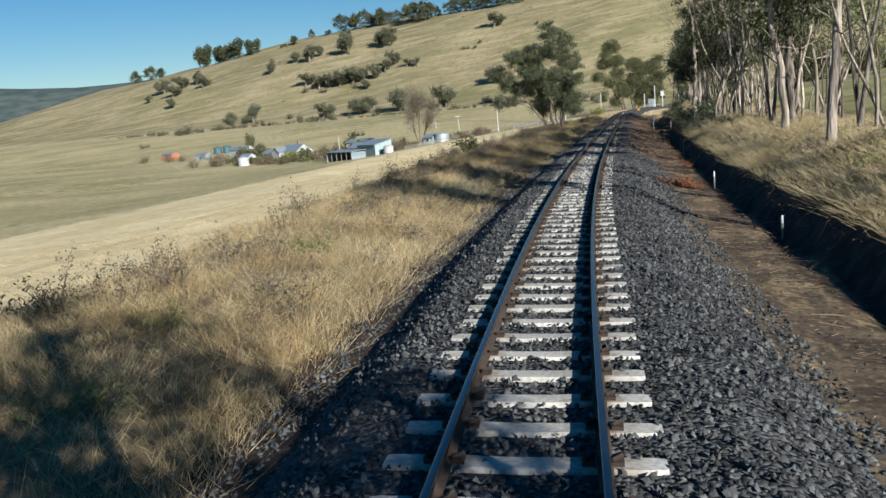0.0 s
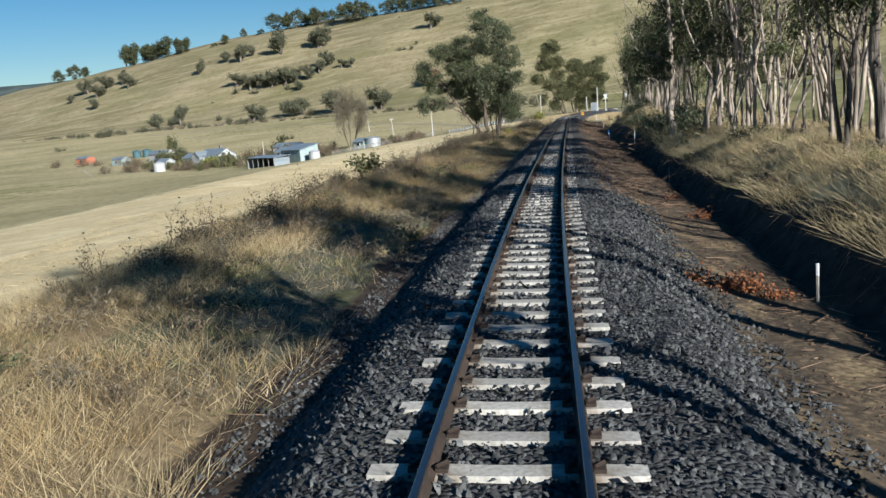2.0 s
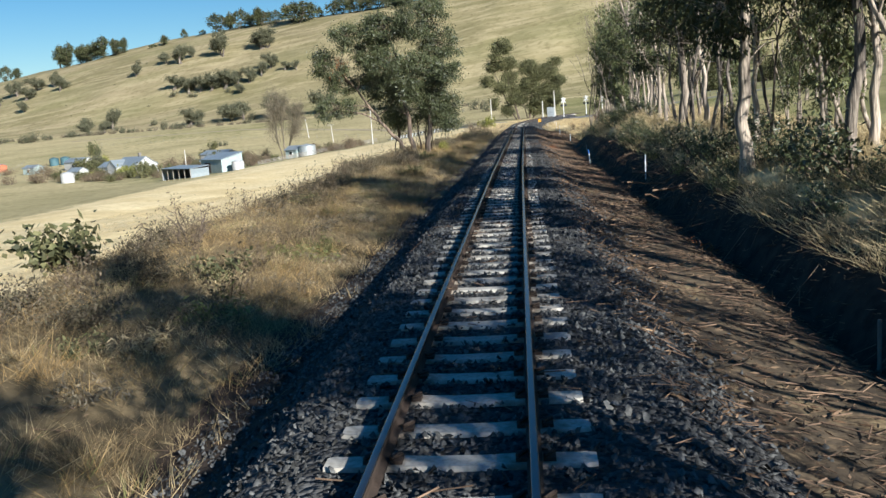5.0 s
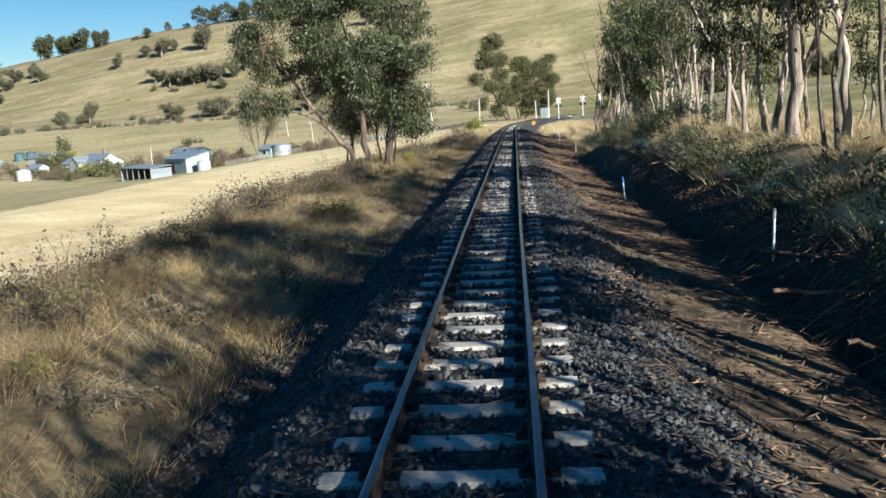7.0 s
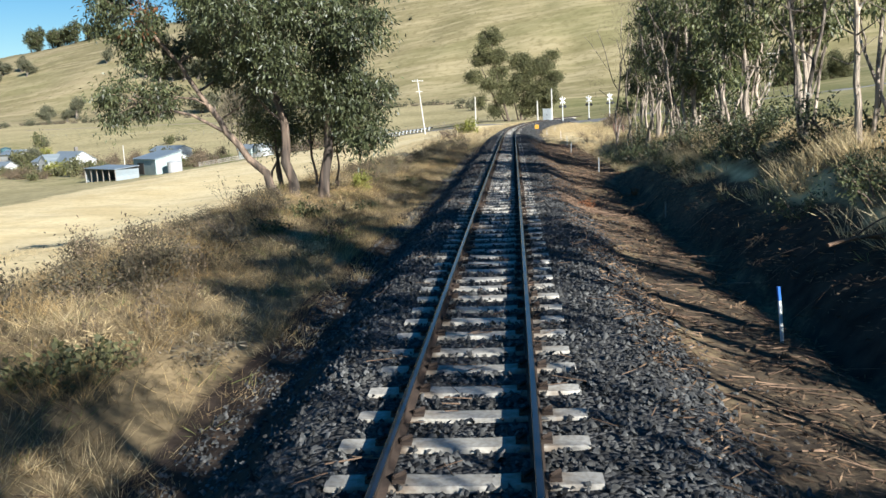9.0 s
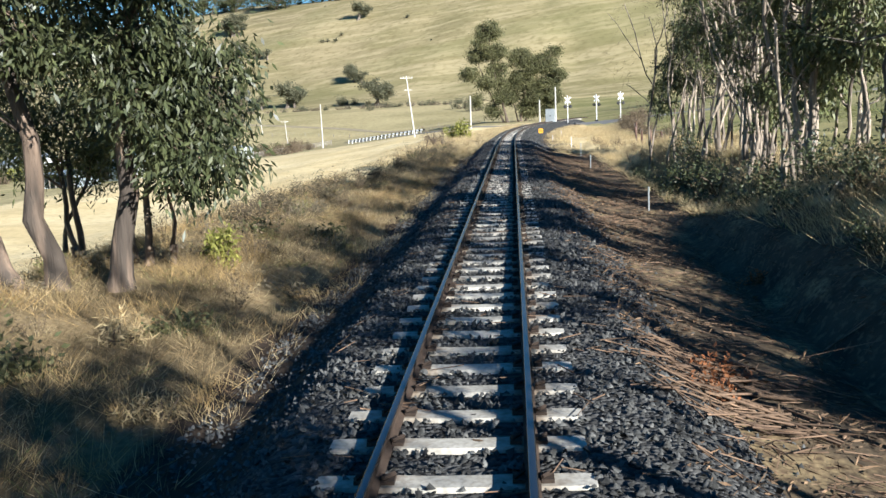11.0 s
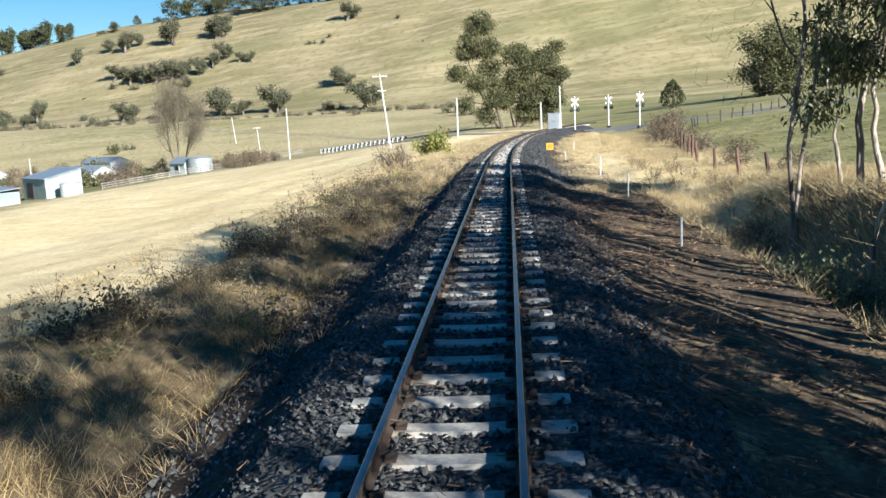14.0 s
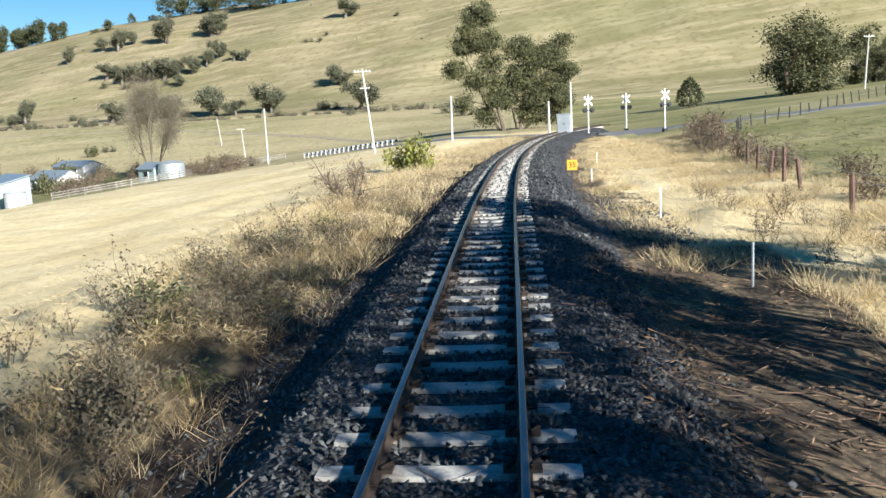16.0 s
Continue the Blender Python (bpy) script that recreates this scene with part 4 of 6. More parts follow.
# over the face of the hill
stand(None, [(-477, 829, 18), (-449, 798, 16), (-453, 823, 17), (-433, 819, 17), (-417, 800, 14), (-429, 758, 12), (-481, 807, 9), (-331, 771, 17), (-309, 787, 12), (-291, 772, 20), (-283, 784, 13), (-249, 764, 21), (-214, 759, 24), (-167, 685, 9), (-177, 691, 7), (-109, 730, 15), (-207, 757, 13), (-259, 789, 16)])
stand(hill_tree, [(-273, 712, 14), (-257, 698, 14), (-246, 696, 15), (-235, 690, 15), (-222, 686, 16), (-213, 686, 15), (-204, 687, 15), (-197, 695, 15), (-192, 705, 14), (-206, 670, 10), (-240, 700, 13), (-228, 696, 14)])
stand(hill_bush, [(-128, 694, 6), (-120, 692, 6), (-117, 701, 5), (-71, 708, 5), (-269, 699, 9), (-250, 688, 8), (-218, 676, 8)])
# hedge bushes and trees along the foot of the hill
stand(hill_bush, [(-306, 557, 14), (-310, 554, 9), (-299, 562, 8), (-293, 581, 10), (-279, 619, 8), (-237, 598, 10), (-203, 539, 9), (-208, 586, 10), (-173, 586, 10), (-194, 586, 6), (-341, 582, 8), (-292, 478, 6), (-194, 420, 8), (-128, 400, 5), (-222, 605, 9), (-256, 625, 8), (-299, 639, 10), (-319, 654, 9), (-40, 526, 5), (-52, 530, 5), (-91, 553, 9), (-86, 550, 8), (-74, 537, 6), (-186, 606, 9), (-20, 440, 8), (-14, 422, 8), (-30, 500, 5)])
stand(hill_tree, [(-295, 608, 15), (-289, 618, 12), (-291, 635, 17), (-218, 597, 16), (-188, 590, 15), (-180, 589, 16), (-153, 578, 17), (-157, 581, 12), (-140, 569, 10), (-124, 567, 17), (-120, 565, 13), (-94, 611, 13), (-89, 607, 10), (-69, 538, 16), (-194, 609, 12), (-153, 338, 9)])
for i in range(56):
    q = rb.uniform(-280, 150)
    rows.append((hill_bush, *uphill(rb.uniform(-7, 3), q), rb.uniform(0.4, 1.1)))
for i in range(22):
    q = rb.uniform(-400, 100)
    rows.append((hill_bush, *uphill(rb.uniform(30, 230), q), rb.uniform(0.2, 0.45)))
spread_trees(rows)
scrub = bush("scrub_bush", "low grey-brown scrub in the hedge below the hill", 56, 2.2, 2.2, "grey_weed", 260, 0.6, 0.2, category="bush", group="bushes in the valley")
place(scrub, *uphill(-4, -120), 0, 1.0)
for i in range(64):
    again(scrub, *uphill(rb.uniform(-8, 0), -262 + 6.6 * i + rb.uniform(-3, 3)), rb.uniform(0, 360), rb.uniform(0.8, 1.7), 0.3, rb.uniform(0.7, 1.2))
shrubs = bush("shrub", "garden shrub beside the farm buildings", 53, 1.6, 2.4, "leaf_olive", 700, 0.4, 0.22, group="garden shrubs")
brown_shrub = bush("shrub", "bare reddish brown winter shrub in the valley", 54, 1.8, 2.6, "weed", 700, 0.55, 0.07, group="garden shrubs")
place(shrubs, -118, 290, 0, 1.2)
place(brown_shrub, -46, 272, 0, 1.3)
yellow_shrub = bush("shrub", "yellow-green garden shrub beside the farmhouse", 55, 1.6, 2.4, "leaf_yellow", 700, 0.35, 0.2, group="garden shrubs")


def garden(kind, spots):
    """(x, y, width, height) in metres."""
    for x, y, wd, ht in spots:
        again(kind, x, y, rb.uniform(0, 360), wd / breadth(kind), 0.2, ht / height(kind))


garden(yellow_shrub, [(-120.5, 292.0, 6.0, 4.6), (-119.6, 293.6, 5.1, 4.4), (-171.5, 379.5, 6.0, 4.0)])
garden(shrubs, [(-110.5, 283.6, 6.3, 5.9), (-122.6, 293.2, 4.4, 3.7), (-187.2, 404.0, 7.6, 9.2), (-92.9, 322.3, 4.7, 4.3), (-128.6, 389.2, 5.9, 4.4), (-167.7, 356.5, 8.5, 5.7), (-118.3, 351.3, 6.1, 4.4), (-81.6, 301.9, 4.3, 2.1), (-110.1, 324.3, 4.8, 2.8)])
garden(shrubs, [(-114.5, 293, 6.5, 5.6), (-150, 330, 8, 6), (-160, 345, 9, 6), (-138, 322, 7, 5), (-105, 330, 8, 5), (-96, 268, 5, 3.2), (-101, 280, 5.5, 4.5), (-70, 279, 4, 2.6), (-92, 296, 6, 5), (-133, 300, 5, 4), (-146, 300, 5.5, 4.4), (-84, 285, 5, 3)])
garden(brown_shrub, [(-123.5, 283.5, 9, 4.6), (-129, 287, 7, 4), (-119, 322, 9, 6), (-113, 325, 7, 5), (-87.6, 311, 7, 5), (-90, 318, 6, 6), (-94, 276, 6, 3), (-116, 279, 6, 3.4), (-74, 286, 5, 3), (-140, 292, 6, 3.2), (-52, 276, 7, 3.4), (-124, 284, 7.7, 3.9), (-107.8, 295.9, 8.0, 5.8), (-112.7, 321.1, 7.2, 4.0), (-87.5, 327.3, 6.3, 5.1), (-71.6, 337.1, 8.0, 4.0), (-47.0, 268.0, 7.8, 3.9), (-151.4, 297.5, 10.2, 5.9), (-170.7, 338.5, 9.1, 5.5), (-118.9, 338.0, 6.8, 5.1), (-103.2, 275, 4.7, 3.3), (-132.2, 291, 4.4, 2.9), (-186.8, 358.0, 8.8, 4.9), (-214, 372, 9, 5), (-232, 378, 10, 5), (-205, 366, 8, 4)])
place(yellow_shrub, -141, 309, 0, 1.0)
again(yellow_shrub, -4.9, 182, 40, 2.3 / breadth(yellow_shrub), 0.1, 2.5 / height(yellow_shrub))
again(yellow_shrub, -5.7, 108.2, 20, 1.0 / breadth(yellow_shrub), 0.05, 1.0 / height(yellow_shrub))
again(yellow_shrub, -5.9, 183.2, 110, 1.8 / breadth(yellow_shrub), 0.1, 2.0 / height(yellow_shrub))
for x, y, s in ((12.6, 172, 0.6), (13.1, 180, 0.75), (12.1, 161, 0.5), (11.9, 151, 0.55), (13.8, 190, 0.8), (14.6, 197, 0.85), (16.2, 205, 1.0), (14.0, 168, 0.5), (17.6, 209, 0.9)):
    again(brown_shrub, x, y, 50 * x, s)
for i in range(50):
    x, y = rb.uniform(-165, -62), 0
    y = 300 + (-x - 100) * 0.35 + rb.uniform(-32, 34)
    again(rb.choice((shrubs, shrubs, brown_shrub)), x, y, rb.uniform(0, 360), rb.uniform(0.6, 1.5))
for i in range(14):
    again(brown_shrub, -45 - 2.2 * i + rb.uniform(-2, 2), 282 + 2.2 * i + rb.uniform(-4, 4), rb.uniform(0, 360), rb.uniform(0.7, 1.2))
bare = gum_tree("bare_tree", "tall bare grey winter tree by the farm sheds", 45, [(0, 0, 0, 0, 5.0, 0.22), (0.6, 0, 0.2, 0.1, 4.5, 0.16), (-0.5, 0, -0.2, 0.1, 4.6, 0.16)], depth=3, per_tip=20, spread=0.55, leaf=0.75, width=0.024, leafm="grey_weed", bark="grey_weed", up=0.14, split=(3, 5), bare=0.15)
place(bare, -76, 312, 0, 1.5, sz=2.1)
# ---- farm buildings, fences, crossing ----
M["white_wall"] = mat("white_paint", (0.42, 0.42, 0.41), (0.54, 0.535, 0.52), (0.4, 0.385, 0.36), 0.7, 6, 0.7, 0.1, cmix=0.3)
M["iron_roof"] = mat("corrugated_iron", (0.27, 0.32, 0.345), (0.39, 0.43, 0.45), (0.24, 0.25, 0.25), 0.4, 5, 0.45, 0.2, 0.4, stretch=(6, 0.3, 1), cmix=0.4)
M["dark_timber"] = mat("dark_timber", (0.05, 0.045, 0.04), (0.1, 0.085, 0.07), (0.04, 0.035, 0.03), 1, 12, 0.9, 0.2)
M["grey_timber"] = mat("weathered_timber", (0.2, 0.18, 0.15), (0.36, 0.33, 0.28), (0.13, 0.11, 0.09), 1.5, 18, 0.9, 0.4, stretch=(1, 1, 0.2), obj=0.2)
M["post_timber"] = mat("reddish_timber", (0.1, 0.06, 0.045), (0.2, 0.12, 0.09), (0.06, 0.045, 0.04), 2, 18, 0.9, 0.4, stretch=(1, 1, 0.2), obj=0.2)
M["pole"] = mat("pale_pole", (0.5, 0.47, 0.42), (0.64, 0.61, 0.56), (0.4, 0.37, 0.33), 1, 10, 0.8, 0.2, stretch=(1, 1, 0.2))
M["galv"] = mat("galvanised_steel", (0.42, 0.45, 0.46), (0.55, 0.58, 0.58), (0.36, 0.38, 0.38), 1.2, 12, 0.5, 0.1, 0.5)
M["green_wall"] = mat("pale_green_paint", (0.3, 0.37, 0.36), (0.38, 0.45, 0.43), (0.26, 0.31, 0.3), 0.8, 8, 0.7, 0.1)
M["terracotta"] = mat("orange_paint", (0.42, 0.15, 0.08), (0.5, 0.2, 0.11), (0.35, 0.13, 0.08), 0.8, 8, 0.8, 0.1)
M["black"] = mat("black_paint", (0.015, 0.015, 0.016), (0.03, 0.03, 0.03), None, 2, 20, 0.5, 0)
M["yellow"] = mat("yellow_sign", (0.75, 0.36, 0.03), (0.8, 0.42, 0.05), (0.6, 0.3, 0.04), 4, 30, 0.5, 0)
M["white_paint"] = mat("white_sign_paint", (0.78, 0.78, 0.77), (0.83, 0.83, 0.82), (0.66, 0.65, 0.63), 3, 25, 0.55, 0.05, cmix=0.3)
M["teal"] = mat("dark_teal_paint", (0.05, 0.11, 0.13), (0.08, 0.15, 0.17), None, 0.6, 8, 0.6, 0.1)
M["blue"] = mat("blue_paint", (0.03, 0.13, 0.45), (0.05, 0.18, 0.55), None, 4, 30, 0.6, 0)
M["asphalt"] = mat("asphalt", (0.15, 0.147, 0.14), (0.2, 0.195, 0.185), (0.25, 0.24, 0.22), 0.5, 30, 0.9, 0.4)
M["gravel"] = mat("gravel", (0.15, 0.14, 0.125), (0.23, 0.21, 0.185), (0.1, 0.095, 0.09), 0.8, 20, 0.9, 0.6)
M["dirt_track"] = mat("dirt_track", (0.3, 0.25, 0.16), (0.42, 0.34, 0.22), (0.24, 0.2, 0.13), 0.3, 4, 0.95, 0.2)
M["pane"] = mat("dark_glass", (0.02, 0.025, 0.03), (0.03, 0.035, 0.04), None, 1, 5, 0.1, 0, spec=0.5)


def gable(bm, wx, wy, eave, rise, over=0.35, thick=0.14, z=0.0):
    """A pitched roof with thickness, ridge along x."""
    a, b = wx / 2 + over, wy / 2 + over
    drop = rise * over / (wy / 2)
    outer = [(-b, eave - drop), (0, eave + rise), (b, eave - drop), (b, eave - drop + thick), (0, eave + rise + thick), (-b, eave - drop + thick)]
    rows = [[bm.verts.new((x, y, zz + z)) for y, zz in outer] for x in (-a, a)]
    for i in range(6):
        bm.faces.new((rows[0][i], rows[0][(i + 1) % 6], rows[1][(i + 1) % 6], rows[1][i]))
    bm.faces.new(rows[0][::-1])
    bm.faces.new(rows[1])
    bmesh.ops.recalc_face_normals(bm, faces=bm.faces)
    return bm


def gable_walls(bm, wx, wy, eave, rise):
    rows = [[bm.verts.new(c) for c in ((x, -wy / 2, -1.2), (x, wy / 2, -1.2), (x, wy / 2, eave), (x, 0, eave + rise), (x, -wy / 2, eave))] for x in (-wx / 2, wx / 2)]
    for i in range(5):
        bm.faces.new((rows[0][i], rows[0][(i + 1) % 5], rows[1][(i + 1) % 5], rows[1][i]))
    bm.faces.new(rows[0][::-1])
    bm.faces.new(rows[1])
    bmesh.ops.recalc_face_normals(bm, faces=bm.faces)
    return bm


def house(label, x, y, turn, wx, wy, eave, rise, wall="white_wall", windows=2, chimney=False, wing=None):
    h = thing("house", label, "house", pose(x, y, gz(x, y), 0, 0, turn))
    part("wall", gable_walls(bmesh.new(), wx, wy, eave, rise), M[wall], h)
    part("roof", gable(bmesh.new(), wx, wy, eave, rise), M["iron_roof"], h, "pale grey corrugated iron roof")
    for i in range(windows):
        wxp = (i + 0.5) / windows * wx - wx / 2
        win = part("window", box(bmesh.new(), 1.3, 0.1, 1.3, pose(wxp, -wy / 2 - 0.05, eave * 0.55), 0.02), M["white_paint"], h)
        part("pane", box(bmesh.new(), 1.1, 0.04, 1.1, pose(wxp, -wy / 2 - 0.11, eave * 0.55)), M["pane"], win, "dark window pane")
    if wing:
        ww, wd, we, wr = wing
        m = pose(-wx * 0.32, -wy / 2, 0, 0, 0, 90)
        bm = gable_walls(bmesh.new(), wd, ww, we, wr)
        bm.transform(m)
        part("wing_wall", bm, M[wall], h)
        bm = gable(bmesh.new(), wd, ww, we, wr, 0.3)
        bm.transform(m)
        part("wing_roof", bm, M["iron_roof"], h)
    if chimney:
        part("chimney", box(bmesh.new(), 0.8, 0.8, 1.8, pose(wx * 0.2, 0.3, eave + rise + 0.4), 0.05), M["gravel"], h)
    return h


house("white weatherboard farmhouse with a steep grey iron roof", -127, 314, -35, 13, 8, 2.9, 2.6, chimney=True, wing=(5.5, 4.5, 2.9, 2.0))
house("low cottage with a pale blue iron roof", -98, 312, -28, 10, 6.5, 2.2, 1.6, windows=3)
house("long white shed with a low iron roof", -109, 343, -30, 13, 6, 2.4, 1.2, windows=2)
house("white cottage behind the farmhouse", -141, 327, -30, 9, 6, 2.4, 1.5, windows=2)
house("small white outbuilding with an iron roof", -146, 312, -25, 5, 4, 2.4, 1.1, windows=1)
house("white shed behind the farmhouse", -172, 362, -30, 12, 6, 3.0, 1.4, windows=1)
house("small green shed with an iron roof", -190, 360, -20, 6, 5, 2.4, 1.0, "green_wall", 1)
house("small orange hut in the far paddock", -222, 386, -20, 7, 5, 2.6, 0.8, "terracotta", 1)


def open_shed(label, x, y, turn, wx, wy, h0, h1, bays):
    """A lean-to shed with an open front of posts."""
    s = thing("shed", label, "shed", pose(x, y, gz(x, y), 0, 0, turn))
    part("rear_wall", box(bmesh.new(), wx, 0.12, h1 + 1, pose(0, wy / 2, h1 / 2 - 0.5)), M["dark_timber"], s)
    for sx in (-1, 1):
        part("end_wall", box(bmesh.new(), 0.12, wy, h0 + 1, pose(sx * wx / 2, 0, h0 / 2 - 0.5)), M["iron_roof"], s)
    a = math.degrees(math.atan2(h1 - h0, wy))
    part("roof", box(bmesh.new(), wx + 0.6, wy * 1.08, 0.12, pose(0, 0, (h0 + h1) / 2 + 0.12, a), 0.02), M["iron_roof"], s)
    for i in range(bays + 1):
        part("post", box(bmesh.new(), 0.18, 0.18, h0 + 1, pose(-wx / 2 + i * wx / bays, -wy / 2, h0 / 2 - 0.5)), M["grey_timber"], s)
    return s


open_shed("long low open-fronted farm shed with dark bays", -84, 249, -40, 14.5, 5, 2.4, 2.8, 5)
barn = thing("barn", "tall pale iron-clad shed with a skillion roof", "shed", pose(-76, 256, gz(-76, 256), 0, 0, -42))
bm = bmesh.new()
for xx in (-7.2, 3.6):
    for c in ((xx, -3, -1.2), (xx, 3, -1.2), (xx, 3, 4.6), (xx, -3, 3.2)):
        bm.verts.new(c)
bmesh.ops.convex_hull(bm, input=bm.verts)
part("wall", bm, M["green_wall"], barn, "pale grey-green iron cladding")
part("roof", box(bmesh.new(), 11.5, 6.7, 0.12, pose(-1.8, 0, 4.0, 13.1), 0.02), M["iron_roof"], barn)
# solid dark panel on the wall, painting the shade inside the opening
part("doorway", box(bmesh.new(), 3.0, 0.08, 2.5, pose(-3.6, -3.05, 1.2), 0.01), M["dark_timber"], barn, "dark panel in place of the shaded open doorway")


def tank(label, x, y, r, h, material, dome=True):
    t = thing("water_tank", label, "water tank", pose(x, y, gz(x, y) - 0.2))
    bm = bmesh.new()
    prof = [(0.01, 0.0)] + [(r + 0.03 * (i % 2), h * (i + e) / 13) for i in range(13) for e in (0.15, 0.85)] + [(0.01, h)]
    rings = [[bm.verts.new((q * math.cos(a * math.pi / 14), q * math.sin(a * math.pi / 14), z)) for a in range(28)] for q, z in prof]
    for lo, hi in zip(rings, rings[1:]):
        for a in range(28):
            bm.faces.new((lo[a], lo[(a + 1) % 28], hi[(a + 1) % 28], hi[a]))
    part("drum", bm, M[material], t)
    bm = bmesh.new()
    bmesh.ops.create_cone(bm, cap_ends=True, segments=28, radius1=r + 0.12, radius2=0.25, depth=0.5, matrix=pose(0, 0, h + 0.25))
    part("lid", bm, M[material], t)
    return t


tank("round corrugated steel water tank beside the shed", -62.5, 288, 2.4, 3.1, "galv")
tank("squat white concrete water tank by the shed", -71, 251, 1.5, 2.3, "white_wall")
tank("white concrete water tank in the paddock", -136, 287, 1.9, 3.0, "white_wall")
for tx in (-199.5, -194.5):
    tank("dark blue-green water tank behind the farm", tx, 392, 1.9, 3.2, "teal")
house("small pale green shed beside the water tank", -66.5, 290, -30, 4.6, 4, 2.4, 1.0, "green_wall", 1)


def fence(label, pts, step, post_h, rails, post="grey_timber", thick=0.12, wire=False):
    f = thing("fence", label, "fence")
    rr = random.Random(len(pts) + int(post_h * 10))
    places = []
    for (x0, y0), (x1, y1) in zip(pts, pts[1:]):
        n = max(1, round(math.hypot(x1 - x0, y1 - y0) / step))
        places += [(x0 + (x1 - x0) * i / n, y0 + (y1 - y0) * i / n) for i in range(n)]
    places.append(pts[-1])
    heads = []
    for x, y in places:
        z, lean = gz(x, y), (rr.uniform(-0.2, 0.12) * post_h, rr.uniform(-0.08, 0.08) * post_h)
        hh = post_h * rr.uniform(0.88, 1.08)
        part("post", rod(bmesh.new(), (x, y, z - 0.3), (x + lean[0], y + lean[1], z + hh), thick / 2, thick * 0.45, 7), M[post], f)
        heads.append(Vector((x, y, z)))
    for k in rails:
        for p, q in zip(heads, heads[1:]):
            up = Vector((0, 0, k * post_h))
            if wire:
                part("wire", rod(bmesh.new(), p + up, q + up, 0.006, n=4), M["galv"], f)
            else:
                d = q - p
                m = Matrix.Translation((p + q) / 2 + up) @ d.to_track_quat("X", "Z").to_matrix().to_4x4()
                part("rail", box(bmesh.new(), d.length + 0.1, 0.05, 0.14, m, 0.01), M[post], f)
    return f


fence("weathered timber post and rail stockyard fence", [(-66, 252), (-58, 266), (-50, 284), (-44, 300)], 2.6, 1.25, (0.35, 0.62, 0.9))
fence("leaning old timber posts with fence wire", [(10.6, 150.6), (10.3, 158.3), (10.7, 164.0), (11.4, 170.3), (13.6, 185.4), (15.2, 199.2)], 4.0, 1.25, (0.4, 0.75, 0.95), "post_timber", 0.17, True)
fence("timber strainer posts and rails by the road gate", [(19.0, 205), (20.5, 210), (22.5, 214), (30, 224), (42, 240), (60, 262)], 3.0, 1.25, (0.5, 0.9), "dark_timber", 0.16, True)
fence("thin wire fence across the valley paddock", [(-150, 270), (-190, 330), (-230, 420)], 7.0, 1.3, (0.5, 0.9), wire=True)
fence("thin wire fence below the hillside", [(-20, 330), (-70, 380), (-140, 430), (-230, 470)], 9.0, 1.3, (0.5, 0.9), wire=True)


def power_pole(label, x, y, h, lean=(0, 0), arms=1):
    p = thing("power_pole", label, "power pole", pose(x, y, gz(x, y)))
    part("pole", rod(bmesh.new(), (0, 0, -0.8), (lean[0], lean[1], h), 0.16, 0.1, 10), M["pole"], p)
    for i in range(arms):
        z = h - 0.35 - 2.0 * i
        c = Vector((lean[0] * z / h, lean[1] * z / h, z))
        arm = part("crossarm", box(bmesh.new(), 2.2 - 0.9 * i, 0.1, 0.12, Matrix.Translation(c) @ pose(0, -0.14, 0, 0, 0, 20), 0.01), M["pole"], p)
        for u in (-0.95, -0.5, 0.5, 0.95):
            if i == 0:
                part("insulator", rod(bmesh.new(), c + Vector((u * 0.94, -0.14 + u * 0.34, 0.05)), c + Vector((u * 0.94, -0.14 + u * 0.34, 0.24)), 0.05, 0.03, 6), M["white_paint"], arm)
    return p


power_pole("tall leaning pale timber power pole with a crossarm", -16.4, 239.5, 10.4, (-1.1, 0.2), 2)
power_pole("straight pale timber power pole", -41.5, 279, 9.6, (0, 0), 0)
power_pole("short pale pole near the crossing", -6.8, 240, 5.6, (0.1, 0), 0)
power_pole("distant pale power pole in the valley", -70, 357, 7.5, (-0.5, 0), 1)
power_pole("distant leaning power pole in the valley", -88, 392, 8.5, (-0.9, 0), 0)
power_pole("pale power pole on the rise beyond the paddock", 60.5, 286, 9.0, (0.5, 0), 1)
power_pole("thin pale pole behind the farmhouse", -101, 292, 7.0, (0, 0), 0)

# road, crossing and its guard rail
def ribbon(name, pts, half, lift, material):
    """A strip laid on the ground along smooth points."""
    dense = []
    for a, b in zip(pts, pts[1:]):
        n = max(2, int(math.hypot(b[0] - a[0], b[1] - a[1]) / 3))
        dense += [(a[0] + (b[0] - a[0]) * i / n, a[1] + (b[1] - a[1]) * i / n) for i in range(n)]
    d = np.array(dense + [pts[-1]], float)
    for _ in range(10):
        d[1:-1] = 0.25 * d[:-2] + 0.5 * d[1:-1] + 0.25 * d[2:]
    t = np.gradient(d, axis=0)
    t /= np.linalg.norm(t, axis=1)[:, None]
    nn = np.stack([-t[:, 1], t[:, 0]], 1)
    us = np.linspace(-half, half, 7)
    p = d[:, None] + nn[:, None] * us[None, :, None]
    z = ground(p[..., 0], p[..., 1]) + lift - 0.02 * np.abs(us)[None] / half
    v = np.concatenate([p, z[..., None]], -1)
    low = v.copy()
    v = np.concatenate([low[:, :1] - [0, 0, 1.0], v, low[:, -1:] - [0, 0, 1.0]], 1)
    n, k = v.shape[:2]
    i = np.arange(n * k).reshape(n, k)
    q = np.stack([i[:-1, :-1], i[1:, :-1], i[1:, 1:], i[:-1, 1:]], -1).reshape(-1, 4)
    return part(name, mesh_np(name, v.reshape(-1, 3), q), material)


